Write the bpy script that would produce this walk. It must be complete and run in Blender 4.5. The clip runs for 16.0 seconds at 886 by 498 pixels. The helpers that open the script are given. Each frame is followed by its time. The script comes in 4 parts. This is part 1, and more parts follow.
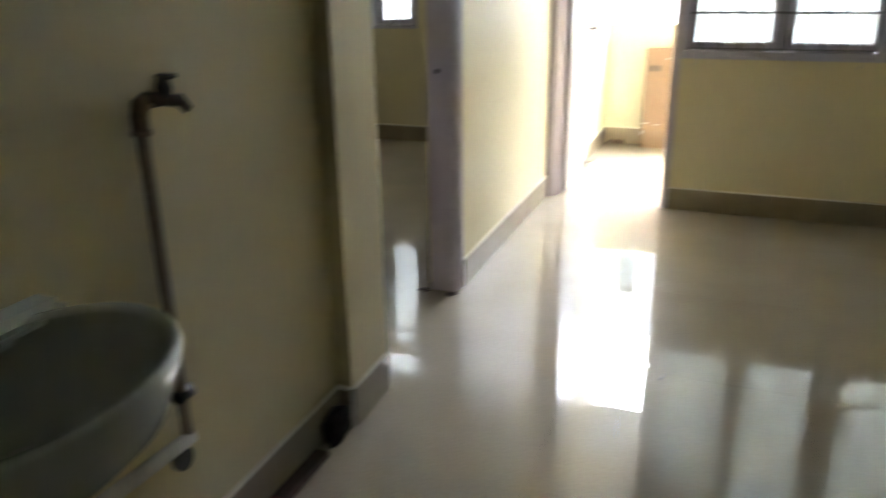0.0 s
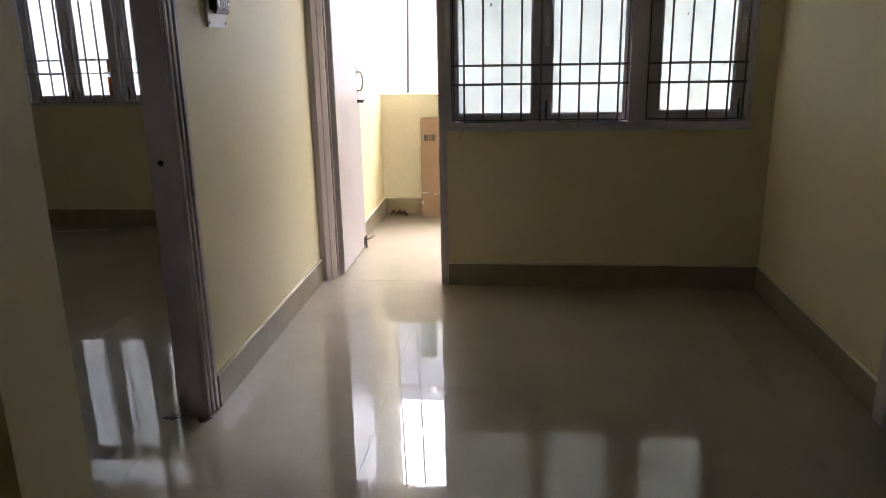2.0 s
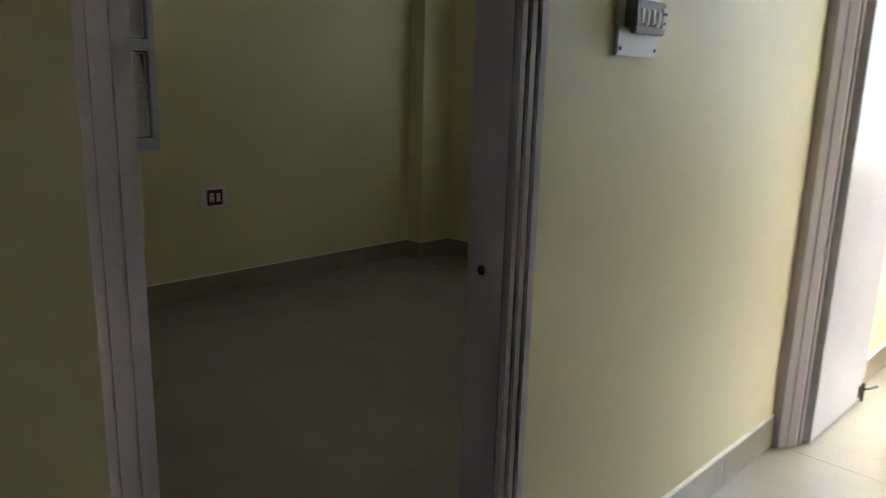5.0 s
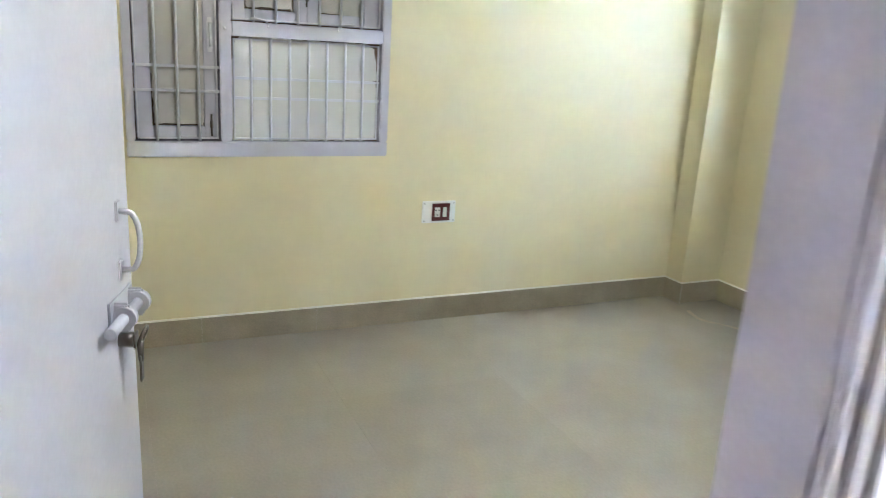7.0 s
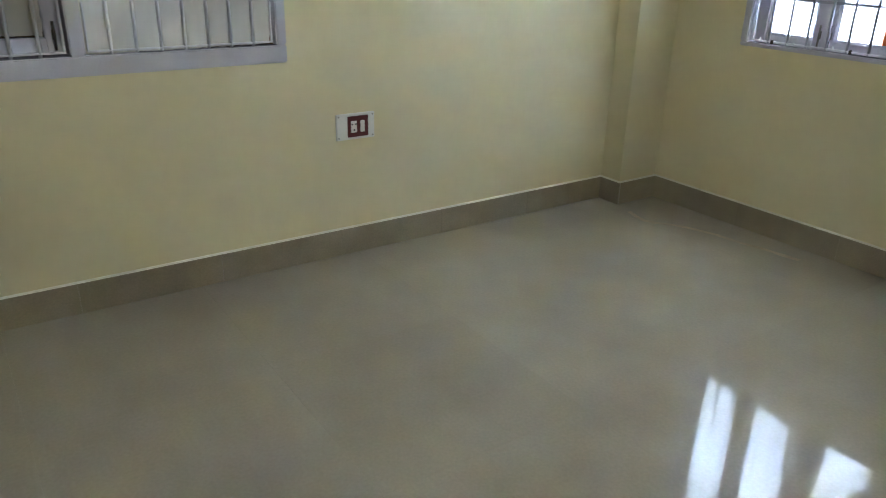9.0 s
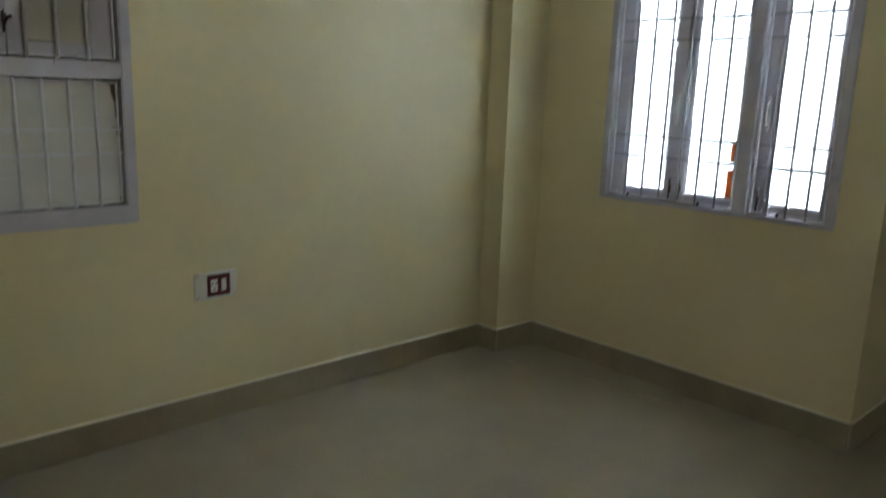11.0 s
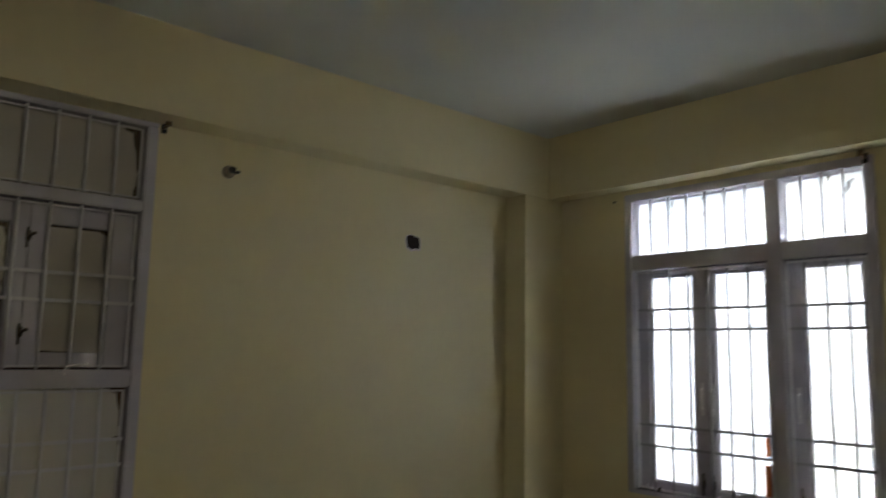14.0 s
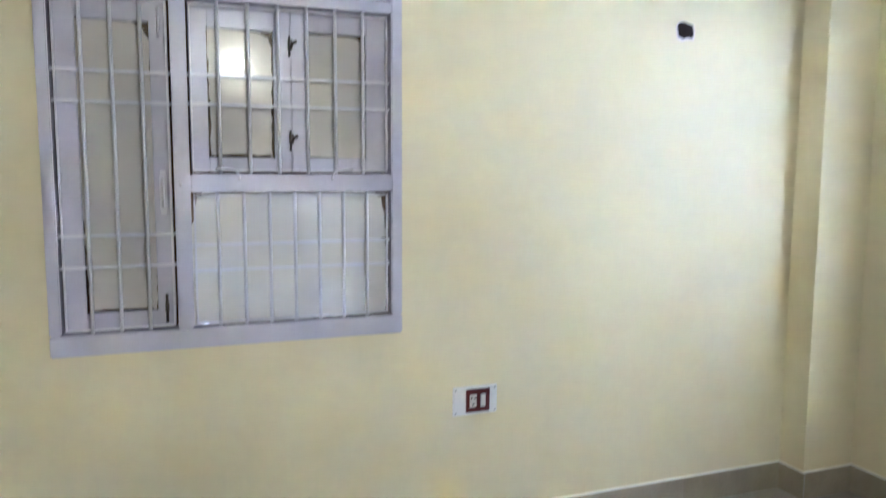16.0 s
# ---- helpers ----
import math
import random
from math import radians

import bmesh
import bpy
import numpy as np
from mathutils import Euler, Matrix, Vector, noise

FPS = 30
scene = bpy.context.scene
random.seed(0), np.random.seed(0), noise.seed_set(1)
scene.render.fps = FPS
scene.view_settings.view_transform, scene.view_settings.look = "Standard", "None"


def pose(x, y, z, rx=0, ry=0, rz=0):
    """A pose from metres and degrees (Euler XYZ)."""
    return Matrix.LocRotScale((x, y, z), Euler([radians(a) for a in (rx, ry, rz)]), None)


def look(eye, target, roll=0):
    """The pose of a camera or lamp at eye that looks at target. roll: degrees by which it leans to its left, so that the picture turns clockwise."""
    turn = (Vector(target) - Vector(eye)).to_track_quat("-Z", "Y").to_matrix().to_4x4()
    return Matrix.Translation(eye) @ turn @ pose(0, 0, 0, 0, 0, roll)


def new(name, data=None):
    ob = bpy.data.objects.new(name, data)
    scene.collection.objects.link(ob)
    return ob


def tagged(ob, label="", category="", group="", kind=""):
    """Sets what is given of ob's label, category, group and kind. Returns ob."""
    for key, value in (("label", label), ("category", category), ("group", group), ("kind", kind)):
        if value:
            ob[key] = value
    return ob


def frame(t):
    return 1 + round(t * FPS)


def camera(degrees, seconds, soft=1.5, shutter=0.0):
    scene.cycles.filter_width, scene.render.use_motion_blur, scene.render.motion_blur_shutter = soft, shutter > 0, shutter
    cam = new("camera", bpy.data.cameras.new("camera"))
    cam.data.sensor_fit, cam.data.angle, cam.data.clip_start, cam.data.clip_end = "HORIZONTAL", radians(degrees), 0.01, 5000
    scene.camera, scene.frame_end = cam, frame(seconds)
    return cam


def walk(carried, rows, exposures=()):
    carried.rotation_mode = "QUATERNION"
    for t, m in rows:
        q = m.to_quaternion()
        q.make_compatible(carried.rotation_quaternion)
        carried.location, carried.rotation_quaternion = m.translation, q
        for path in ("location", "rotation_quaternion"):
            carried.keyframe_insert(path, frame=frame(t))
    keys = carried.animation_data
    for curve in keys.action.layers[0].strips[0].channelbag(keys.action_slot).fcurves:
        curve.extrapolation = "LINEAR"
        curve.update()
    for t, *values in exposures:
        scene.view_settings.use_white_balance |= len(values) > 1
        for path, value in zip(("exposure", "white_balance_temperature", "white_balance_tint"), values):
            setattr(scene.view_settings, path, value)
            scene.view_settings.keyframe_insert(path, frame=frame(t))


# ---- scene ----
import collections

cam = camera(61.57, 16.0, soft=0.9, shutter=0.5)
PATH = [
    (0, (1.155, -0.061, 1.395), (0.475, 1.691, 0.710), -0.8),
    (0.1, (1.202, -0.066, 1.403), (0.592, 1.720, 0.741), -0.7),
    (0.5, (1.310, -0.079, 1.420), (0.799, 1.750, 0.792), -0.5),
    (1, (1.375, -0.009, 1.414), (0.925, 1.835, 0.782), -0.8),
    (1.5, (1.338, 0.186, 1.412), (1.004, 2.061, 0.800), 0.1),
    (2, (1.259, 0.390, 1.430), (1.060, 2.305, 0.891), -1.1),
    (2.5, (1.257, 0.604, 1.422), (0.905, 2.501, 0.895), -1.3),
    (3, (1.269, 0.802, 1.441), (0.589, 2.623, 0.973), 1.4),
    (3.5, (1.196, 1.011, 1.428), (0.368, 2.759, 0.920), 0.9),
    (4, (1.083, 1.274, 1.443), (0.227, 3.021, 0.981), 0.3),
    (4.5, (1.037, 1.518, 1.419), (-0.039, 3.137, 0.948), -0.5),
    (4.8, (1.030, 1.681, 1.437), (-0.254, 3.141, 0.970), 1.5),
    (5, (1.020, 1.752, 1.440), (-0.336, 3.151, 0.987), 1.6),
    (5.2, (0.988, 1.830, 1.434), (-0.408, 3.182, 0.964), 1.5),
    (7.3, (0.292, 2.434, 1.549), (-1.470, 3.211, 1.011), 3.3),
    (7.5, (0.203, 2.438, 1.535), (-1.531, 3.255, 0.964), 2.2),
    (7.7, (0.135, 2.426, 1.536), (-1.568, 3.286, 0.934), 1.0),
    (8, (0.036, 2.417, 1.497), (-1.593, 3.362, 0.826), 0.4),
    (8.2, (-0.048, 2.410, 1.484), (-1.638, 3.383, 0.761), 0.6),
    (10.3, (-0.255, 2.645, 1.466), (-1.720, 3.815, 0.770), 0.6),
    (10.5, (-0.219, 2.658, 1.473), (-1.685, 3.857, 0.830), 0.7),
    (11, (-0.237, 2.641, 1.535), (-1.674, 3.969, 1.119), 2.0),
    (11.5, (-0.202, 2.660, 1.596), (-1.607, 4.065, 1.365), 1.1),
    (12, (-0.203, 2.658, 1.629), (-1.597, 4.092, 1.585), 1.0),
    (12.5, (-0.214, 2.656, 1.638), (-1.585, 4.111, 1.693), 1.1),
    (13, (-0.302, 2.618, 1.661), (-1.619, 4.100, 1.919), 1.0),
    (13.5, (-0.286, 2.625, 1.706), (-1.626, 4.055, 2.104), 1.6),
    (14, (-0.340, 2.709, 1.698), (-1.830, 4.016, 1.968), 1.1),
    (14.5, (-0.348, 2.775, 1.680), (-2.009, 3.866, 1.907), 1.3),
    (15, (-0.367, 2.799, 1.696), (-2.140, 3.714, 1.839), 0.3),
    (15.5, (-0.347, 2.836, 1.659), (-2.184, 3.627, 1.674), 0.3),
    (16, (-0.471, 2.878, 1.628), (-2.332, 3.577, 1.411), 0.3),
]
EXPOSURES = [(0, 5.85, 6200, 10), (0.5, 5.36, 6150, 5), (1, 5.10, 6150, 9), (2, 4.40, 6400, 18), (2.5, 4.22, 6250, 16), (3.5, 4.05, 6250, 13), (4, 3.97, 6200, 11), (4.5, 3.92, 6150, 9), (5, 4.60, 6100, 7), (7.3, 8.15, 5150, 13), (8, 7.45, 5200, 11), (10.3, 6.85, 5350, 10),
             (11, 6.10, 5700, 7), (11.5, 5.60, 5800, 9), (12.5, 4.75, 5950, 12), (13, 4.78, 6300, 13), (14, 5.02, 6450, 14), (14.5, 5.14, 6150, 11), (15, 5.90, 5850, 6), (15.5, 6.88, 5250, 11), (16, 7.92, 5000, 19)]
walk(cam, [(t, look(eye, target, roll)) for t, eye, target, roll in PATH], EXPOSURES)

# ---- light ----
world = bpy.data.worlds.new("world")
scene.world = world
world.use_nodes = True
sky = world.node_tree.nodes.new("ShaderNodeTexSky")
sky.sky_type, sky.sun_disc = "NISHITA", False
sky.sun_elevation, sky.sun_rotation = radians(58), radians(343)
sky.air_density, sky.dust_density, sky.ozone_density = 1.0, 4.0, 1.0
haze = world.node_tree.nodes.new("ShaderNodeHueSaturation")
haze.inputs["Saturation"].default_value = 0.4
world.node_tree.links.new(sky.outputs[0], haze.inputs["Color"])
world.node_tree.links.new(haze.outputs[0], world.node_tree.nodes["Background"].inputs[0])
world.node_tree.nodes["Background"].inputs[1].default_value = 0.15
sun = new("sun", bpy.data.lights.new("sun", "SUN"))
sun.data.energy, sun.data.angle, sun.data.color = 0.5, radians(60), (1, 0.96, 0.9)
sun.matrix_world = look((-4, 4, 20), (0, 0, 0))


# ---- materials ----
def material(name, color, rough=0.5, metal=0.0, cloud=0.08, grain=0.03, scale=1.5, bump=0.0, bump_scale=60.0, spec=0.5, coat=0.0, rough_var=0.0, vary=0.0):
    m = bpy.data.materials.new(name)
    m.use_nodes = True
    n, l = m.node_tree.nodes, m.node_tree.links
    b = n["Principled BSDF"]
    b.inputs["Roughness"].default_value, b.inputs["Metallic"].default_value = rough, metal
    b.inputs["Specular IOR Level"].default_value, b.inputs["Coat Weight"].default_value = spec, coat
    b.inputs["Coat Roughness"].default_value = 0.08
    geo = n.new("ShaderNodeNewGeometry")
    big, fine = n.new("ShaderNodeTexNoise"), n.new("ShaderNodeTexNoise")
    big.inputs["Scale"].default_value, big.inputs["Detail"].default_value = scale, 5
    fine.inputs["Scale"].default_value, fine.inputs["Detail"].default_value = scale * 28, 4
    l.new(geo.outputs["Position"], big.inputs["Vector"])
    l.new(geo.outputs["Position"], fine.inputs["Vector"])
    total = None
    for tex, amount in ((big, cloud), (fine, grain)):
        r = n.new("ShaderNodeMapRange")
        r.inputs["From Min"].default_value, r.inputs["From Max"].default_value = 0.3, 0.7
        r.inputs["To Min"].default_value, r.inputs["To Max"].default_value = 1 - amount, 1 + amount
        l.new(tex.outputs["Fac"], r.inputs["Value"])
        if total is None:
            total = r.outputs[0]
        else:
            x = n.new("ShaderNodeMath")
            x.operation = "MULTIPLY"
            l.new(total, x.inputs[0])
            l.new(r.outputs[0], x.inputs[1])
            total = x.outputs[0]
    if vary:
        info, r, x = n.new("ShaderNodeObjectInfo"), n.new("ShaderNodeMapRange"), n.new("ShaderNodeMath")
        r.inputs["To Min"].default_value, r.inputs["To Max"].default_value = 1 - vary, 1 + vary
        l.new(info.outputs["Random"], r.inputs["Value"])
        x.operation = "MULTIPLY"
        l.new(total, x.inputs[0])
        l.new(r.outputs[0], x.inputs[1])
        total = x.outputs[0]
    mix = n.new("ShaderNodeVectorMath")
    mix.operation = "SCALE"
    mix.inputs[0].default_value = color
    l.new(total, mix.inputs["Scale"])
    l.new(mix.outputs[0], b.inputs["Base Color"])
    if rough_var:
        r = n.new("ShaderNodeMapRange")
        r.inputs["From Min"].default_value, r.inputs["From Max"].default_value = 0.35, 0.7
        r.inputs["To Min"].default_value, r.inputs["To Max"].default_value = max(rough - rough_var, 0.02), rough + rough_var
        l.new(big.outputs["Fac"], r.inputs["Value"])
        l.new(r.outputs[0], b.inputs["Roughness"])
    if bump:
        t, u = n.new("ShaderNodeTexNoise"), n.new("ShaderNodeBump")
        t.inputs["Scale"].default_value, t.inputs["Detail"].default_value = bump_scale, 3
        u.inputs["Strength"].default_value, u.inputs["Distance"].default_value = bump, 0.002
        l.new(geo.outputs["Position"], t.inputs["Vector"])
        l.new(t.outputs["Fac"], u.inputs["Height"])
        l.new(u.outputs[0], b.inputs["Normal"])
    return m


PAINT = material("cream_wall_paint", (0.745, 0.66, 0.42), 0.5, cloud=0.025, grain=0.012, scale=0.8, bump=0.12, bump_scale=45, spec=0.35)
BALCONY_PAINT = material("pale_exterior_paint", (0.70, 0.66, 0.50), 0.7, cloud=0.05, grain=0.03, bump=0.2, spec=0.3)
CEILING = material("white_ceiling_paint", (0.63, 0.64, 0.61), 0.8, cloud=0.04, grain=0.01, bump=0.08, spec=0.2)
TILE = material("polished_cream_floor_tile", (0.365, 0.322, 0.257), 0.25, coat=1.0, spec=0.04, cloud=0.06, grain=0.05, scale=3.0, vary=0.025)
GROUT = material("grey_grout", (0.42, 0.38, 0.31), 0.9)
BEAD = material("pale_skirting_bead", (0.78, 0.74, 0.62), 0.7, cloud=0.08)
SKIRT = material("grey_beige_skirting_tile", (0.30, 0.25, 0.17), 0.3, cloud=0.14, grain=0.08, scale=5, vary=0.04)
LILAC = material("lilac_grey_enamel", (0.56, 0.49, 0.52), 0.32, cloud=0.06, grain=0.03, scale=4, bump=0.12, bump_scale=90)
WINPAINT = material("silver_grey_enamel", (0.565, 0.54, 0.61), 0.18, cloud=0.07, grain=0.03, scale=6, bump=0.15, bump_scale=80)
LEAF = material("white_lilac_door_paint", (0.53, 0.505, 0.525), 0.25, cloud=0.04, grain=0.02, scale=3, bump=0.08, bump_scale=70)
# The two darker bar tones put backlight shade into the painted bars' colour.
BARBACKLIT = material("backlit_dark_steel_bar", (0.16, 0.15, 0.16), 0.45, 0.5)
BARHALFBACKLIT = material("backlit_painted_steel_bar", (0.36, 0.35, 0.39), 0.3, cloud=0.1)
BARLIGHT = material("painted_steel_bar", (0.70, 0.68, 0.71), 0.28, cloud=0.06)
DARK = material("lock_hole_shade", (0.012, 0.010, 0.009), 0.9)
PAPER = material("cream_paper_sheet", (0.74, 0.65, 0.61), 0.8, cloud=0.06, grain=0.04, scale=4)
CERAMIC = material("grey_white_ceramic", (0.50, 0.52, 0.46), 0.12, cloud=0.03, grain=0.01)
STEEL = material("dull_chrome", (0.45, 0.43, 0.40), 0.3, 1.0, cloud=0.1)
BRASS = material("tarnished_brass", (0.25, 0.18, 0.10), 0.35, 1.0, cloud=0.2)
KEYMETAL = material("dark_key_metal", (0.10, 0.085, 0.07), 0.35, 0.8, cloud=0.3)
PLASTIC = material("white_switch_plastic", (0.78, 0.76, 0.72), 0.3, cloud=0.02)
MAROON = material("maroon_switch_plastic", (0.10, 0.012, 0.014), 0.35, cloud=0.04)
BLACK = material("black_plastic", (0.02, 0.02, 0.02), 0.4)
BROWNPIPE = material("grey_brown_pipe_paint", (0.20, 0.16, 0.12), 0.45, cloud=0.15)
CARD = material("brown_cardboard", (0.27, 0.18, 0.115), 0.8, cloud=0.06, grain=0.06, scale=6)
CARDDARK = material("dark_carton_print", (0.05, 0.04, 0.035), 0.7)
TAPE = material("glossy_packing_tape", (0.33, 0.225, 0.145), 0.25)
WOOD = material("dark_brown_timber", (0.05, 0.025, 0.015), 0.6, cloud=0.4, grain=0.2, scale=8)
OUTWALL = material("white_neighbour_render", (0.50, 0.515, 0.56), 0.8, cloud=0.04, grain=0.03)
SLATE = material("grey_pipe_plastic", (0.25, 0.26, 0.28), 0.5)
SOIL = material("dusty_ground", (0.22, 0.20, 0.16), 0.95, cloud=0.2, grain=0.15, scale=0.6)
ORANGE = material("orange_cloth", (0.70, 0.16, 0.03), 0.8, cloud=0.15)
SMEAR = material("grey_paint_smear", (0.16, 0.15, 0.15), 0.6, cloud=0.2)
BROWNBOARD = material("brown_backing_board", (0.14, 0.088, 0.055), 0.8, cloud=0.3, grain=0.2, scale=8)
HOLE = material("wall_hole_shade", (0.022, 0.012, 0.010), 0.9, cloud=0.4, grain=0.3, scale=20)
STAIN = material("brown_cement_stain", (0.25, 0.185, 0.11), 0.5, cloud=0.25, grain=0.2, scale=9)


def add_smears(m, base, dull):
    """Short curled dry marks on a polished surface: roughness of the polish alone."""
    n, l = m.node_tree.nodes, m.node_tree.links
    geo, t, where = n.new("ShaderNodeNewGeometry"), n.new("ShaderNodeTexNoise"), n.new("ShaderNodeTexNoise")
    t.inputs["Scale"].default_value, t.inputs["Detail"].default_value, t.inputs["Distortion"].default_value = 13, 1.5, 0.9
    where.inputs["Scale"].default_value, where.inputs["Detail"].default_value = 8.5, 3
    off, width, line, patch, both, out = (n.new("ShaderNodeMath"), n.new("ShaderNodeMath"), n.new("ShaderNodeMapRange"), n.new("ShaderNodeMapRange"), n.new("ShaderNodeMath"), n.new("ShaderNodeMapRange"))
    off.operation, off.inputs[1].default_value = "SUBTRACT", 0.5
    width.operation, both.operation = "ABSOLUTE", "MULTIPLY"
    line.inputs["From Min"].default_value, line.inputs["From Max"].default_value = 0.030, 0.012
    patch.inputs["From Min"].default_value, patch.inputs["From Max"].default_value = 0.52, 0.58
    out.inputs["To Min"].default_value, out.inputs["To Max"].default_value = base, dull
    for a, b in ((geo.outputs["Position"], t.inputs["Vector"]), (geo.outputs["Position"], where.inputs["Vector"]), (t.outputs["Fac"], off.inputs[0]), (off.outputs[0], width.inputs[0]),
                 (width.outputs[0], line.inputs["Value"]), (where.outputs["Fac"], patch.inputs["Value"]), (line.outputs[0], both.inputs[0]), (patch.outputs[0], both.inputs[1]),
                 (both.outputs[0], out.inputs["Value"]), (out.outputs[0], n["Principled BSDF"].inputs["Coat Roughness"])):
        l.new(a, b)


add_smears(TILE, 0.0, 0.20)
tn, tl = TILE.node_tree.nodes, TILE.node_tree.links
tgeo, tnoise, tbump = tn.new("ShaderNodeNewGeometry"), tn.new("ShaderNodeTexNoise"), tn.new("ShaderNodeBump")
tnoise.inputs["Scale"].default_value, tnoise.inputs["Detail"].default_value = 9, 1.0
tbump.inputs["Strength"].default_value, tbump.inputs["Distance"].default_value = 1.0, 0.00003
tl.new(tgeo.outputs["Position"], tnoise.inputs["Vector"])
tl.new(tnoise.outputs["Fac"], tbump.inputs["Height"])
tl.new(tbump.outputs[0], tn["Principled BSDF"].inputs["Coat Normal"])
tn["Principled BSDF"].inputs["Coat IOR"].default_value = 1.55


def glass(name, kind):
    m = bpy.data.materials.new(name)
    m.use_nodes = True
    n, l = m.node_tree.nodes, m.node_tree.links
    n.remove(n["Principled BSDF"])
    mix, gloss = n.new("ShaderNodeMixShader"), n.new("ShaderNodeBsdfGlossy")
    fres = n.new("ShaderNodeFresnel")
    fres.inputs[0].default_value = 1.5
    gloss.inputs["Roughness"].default_value = 0.02
    tint = {"frosted": (0.86, 0.92, 0.92), "dimmed": (0.60, 0.64, 0.66), "clear": (0.95, 0.97, 0.96)}[kind]
    body = n.new("ShaderNodeBsdfTransparent" if kind == "clear" else "ShaderNodeBsdfTranslucent")
    body.inputs[0].default_value = (*tint, 1)
    if kind != "clear":
        geo, t, r, s = n.new("ShaderNodeNewGeometry"), n.new("ShaderNodeTexNoise"), n.new("ShaderNodeMapRange"), n.new("ShaderNodeVectorMath")
        t.inputs["Scale"].default_value, t.inputs["Detail"].default_value = 5, 6
        r.inputs["To Min"].default_value, r.inputs["To Max"].default_value = 0.82, 1.08
        s.operation = "SCALE"
        s.inputs[0].default_value = tint
        l.new(geo.outputs["Position"], t.inputs["Vector"])
        l.new(t.outputs["Fac"], r.inputs["Value"])
        l.new(r.outputs[0], s.inputs["Scale"])
        l.new(s.outputs[0], body.inputs[0])
    l.new(fres.outputs[0], mix.inputs[0])
    l.new(body.outputs[0], mix.inputs[1])
    l.new(gloss.outputs[0], mix.inputs[2])
    l.new(mix.outputs[0], n["Material Output"].inputs[0])
    return m


FROSTED, CLEAR = glass("frosted_glass", "frosted"), glass("clear_glass", "clear")
# The bright bedroom window gets frosted glass with its tint lowered to dim the room.
DIMGLASS, DIMFROSTED = glass("back_painted_glass", "frosted"), glass("dimmed_frosted_glass", "dimmed")
PANES = {"paper": CLEAR, "torn": DIMGLASS, "smeared": FROSTED, "plain": DIMFROSTED, "marked": DIMFROSTED}
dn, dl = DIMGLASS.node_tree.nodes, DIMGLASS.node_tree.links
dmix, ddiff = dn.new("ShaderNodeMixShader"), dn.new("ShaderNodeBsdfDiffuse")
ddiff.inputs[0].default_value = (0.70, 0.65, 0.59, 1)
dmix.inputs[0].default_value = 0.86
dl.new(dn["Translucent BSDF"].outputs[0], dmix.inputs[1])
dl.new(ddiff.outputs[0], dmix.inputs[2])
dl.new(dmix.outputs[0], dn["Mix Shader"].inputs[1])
GLOW = bpy.data.materials.new("lit_bulb_glass")
GLOW.use_nodes = True
GLOW.node_tree.nodes["Principled BSDF"].inputs["Emission Color"].default_value = (1, 0.98, 0.94, 1)
GLOW.node_tree.nodes["Principled BSDF"].inputs["Emission Strength"].default_value = 2.2


# ---- mesh helpers ----
def box(bm, x0, x1, y0, y1, z0, z1, bevel=0.0, m=None):
    vs = [bm.verts.new(p) for p in ((x0, y0, z0), (x1, y0, z0), (x1, y1, z0), (x0, y1, z0), (x0, y0, z1), (x1, y0, z1), (x1, y1, z1), (x0, y1, z1))]
    fs = [bm.faces.new([vs[i] for i in q]) for q in ((0, 3, 2, 1), (4, 5, 6, 7), (0, 1, 5, 4), (1, 2, 6, 5), (2, 3, 7, 6), (3, 0, 4, 7))]
    if bevel:
        es = list({e for f in fs for e in f.edges})
        bmesh.ops.bevel(bm, geom=es, offset=bevel, segments=2, affect="EDGES", clamp_overlap=True)
    return vs


def tube(bm, pts, r, seg=10, close=True):
    pts = [Vector(p) for p in pts]
    rings = []
    side = None
    for i, p in enumerate(pts):
        d = (pts[min(i + 1, len(pts) - 1)] - pts[max(i - 1, 0)]).normalized()
        if side is None:
            side = d.orthogonal().normalized()
        side = (side - d * side.dot(d)).normalized()
        up = d.cross(side)
        rr = r[i] if isinstance(r, (list, tuple)) else r
        rings.append([bm.verts.new(p + (side * math.cos(a) + up * math.sin(a)) * rr) for a in (2 * math.pi * k / seg for k in range(seg))])
    for a, b in zip(rings, rings[1:]):
        for k in range(seg):
            f = bm.faces.new((a[k], a[(k + 1) % seg], b[(k + 1) % seg], b[k]))
            f.smooth = True
    if close:
        bm.faces.new(rings[0][::-1])
        bm.faces.new(rings[-1])


def lathe(bm, profile, seg=24, m=None):
    """Rings of (radius, height) round z, moved by m."""
    m = m or Matrix()
    rings = [[bm.verts.new(m @ Vector((r * math.cos(a), r * math.sin(a), z))) for a in (2 * math.pi * k / seg for k in range(seg))] for r, z in profile]
    for a, b in zip(rings, rings[1:]):
        for k in range(seg):
            f = bm.faces.new((a[k], a[(k + 1) % seg], b[(k + 1) % seg], b[k]))
            f.smooth = True
    bm.faces.new(rings[0][::-1])
    bm.faces.new(rings[-1])


def mesh(name, bm, mat):
    bmesh.ops.recalc_face_normals(bm, faces=bm.faces)
    me = bpy.data.meshes.new(name)
    bm.to_mesh(me)
    bm.free()
    me.materials.append(mat)
    return me


def part(name, bm, mat, parent, label=""):
    ob = new(name, mesh(name, bm, mat))
    ob.parent = parent
    return tagged(ob, label)


def structure(name, bm, mat, label, category):
    return tagged(new(name, mesh(name, bm, mat)), label, category, kind="structure")


def thing(name, label, category, m=None, group="", kind=""):
    ob = tagged(new(name), label, category, group, kind)
    ob.empty_display_size = 0.1
    ob.matrix_world = m or Matrix()
    return ob


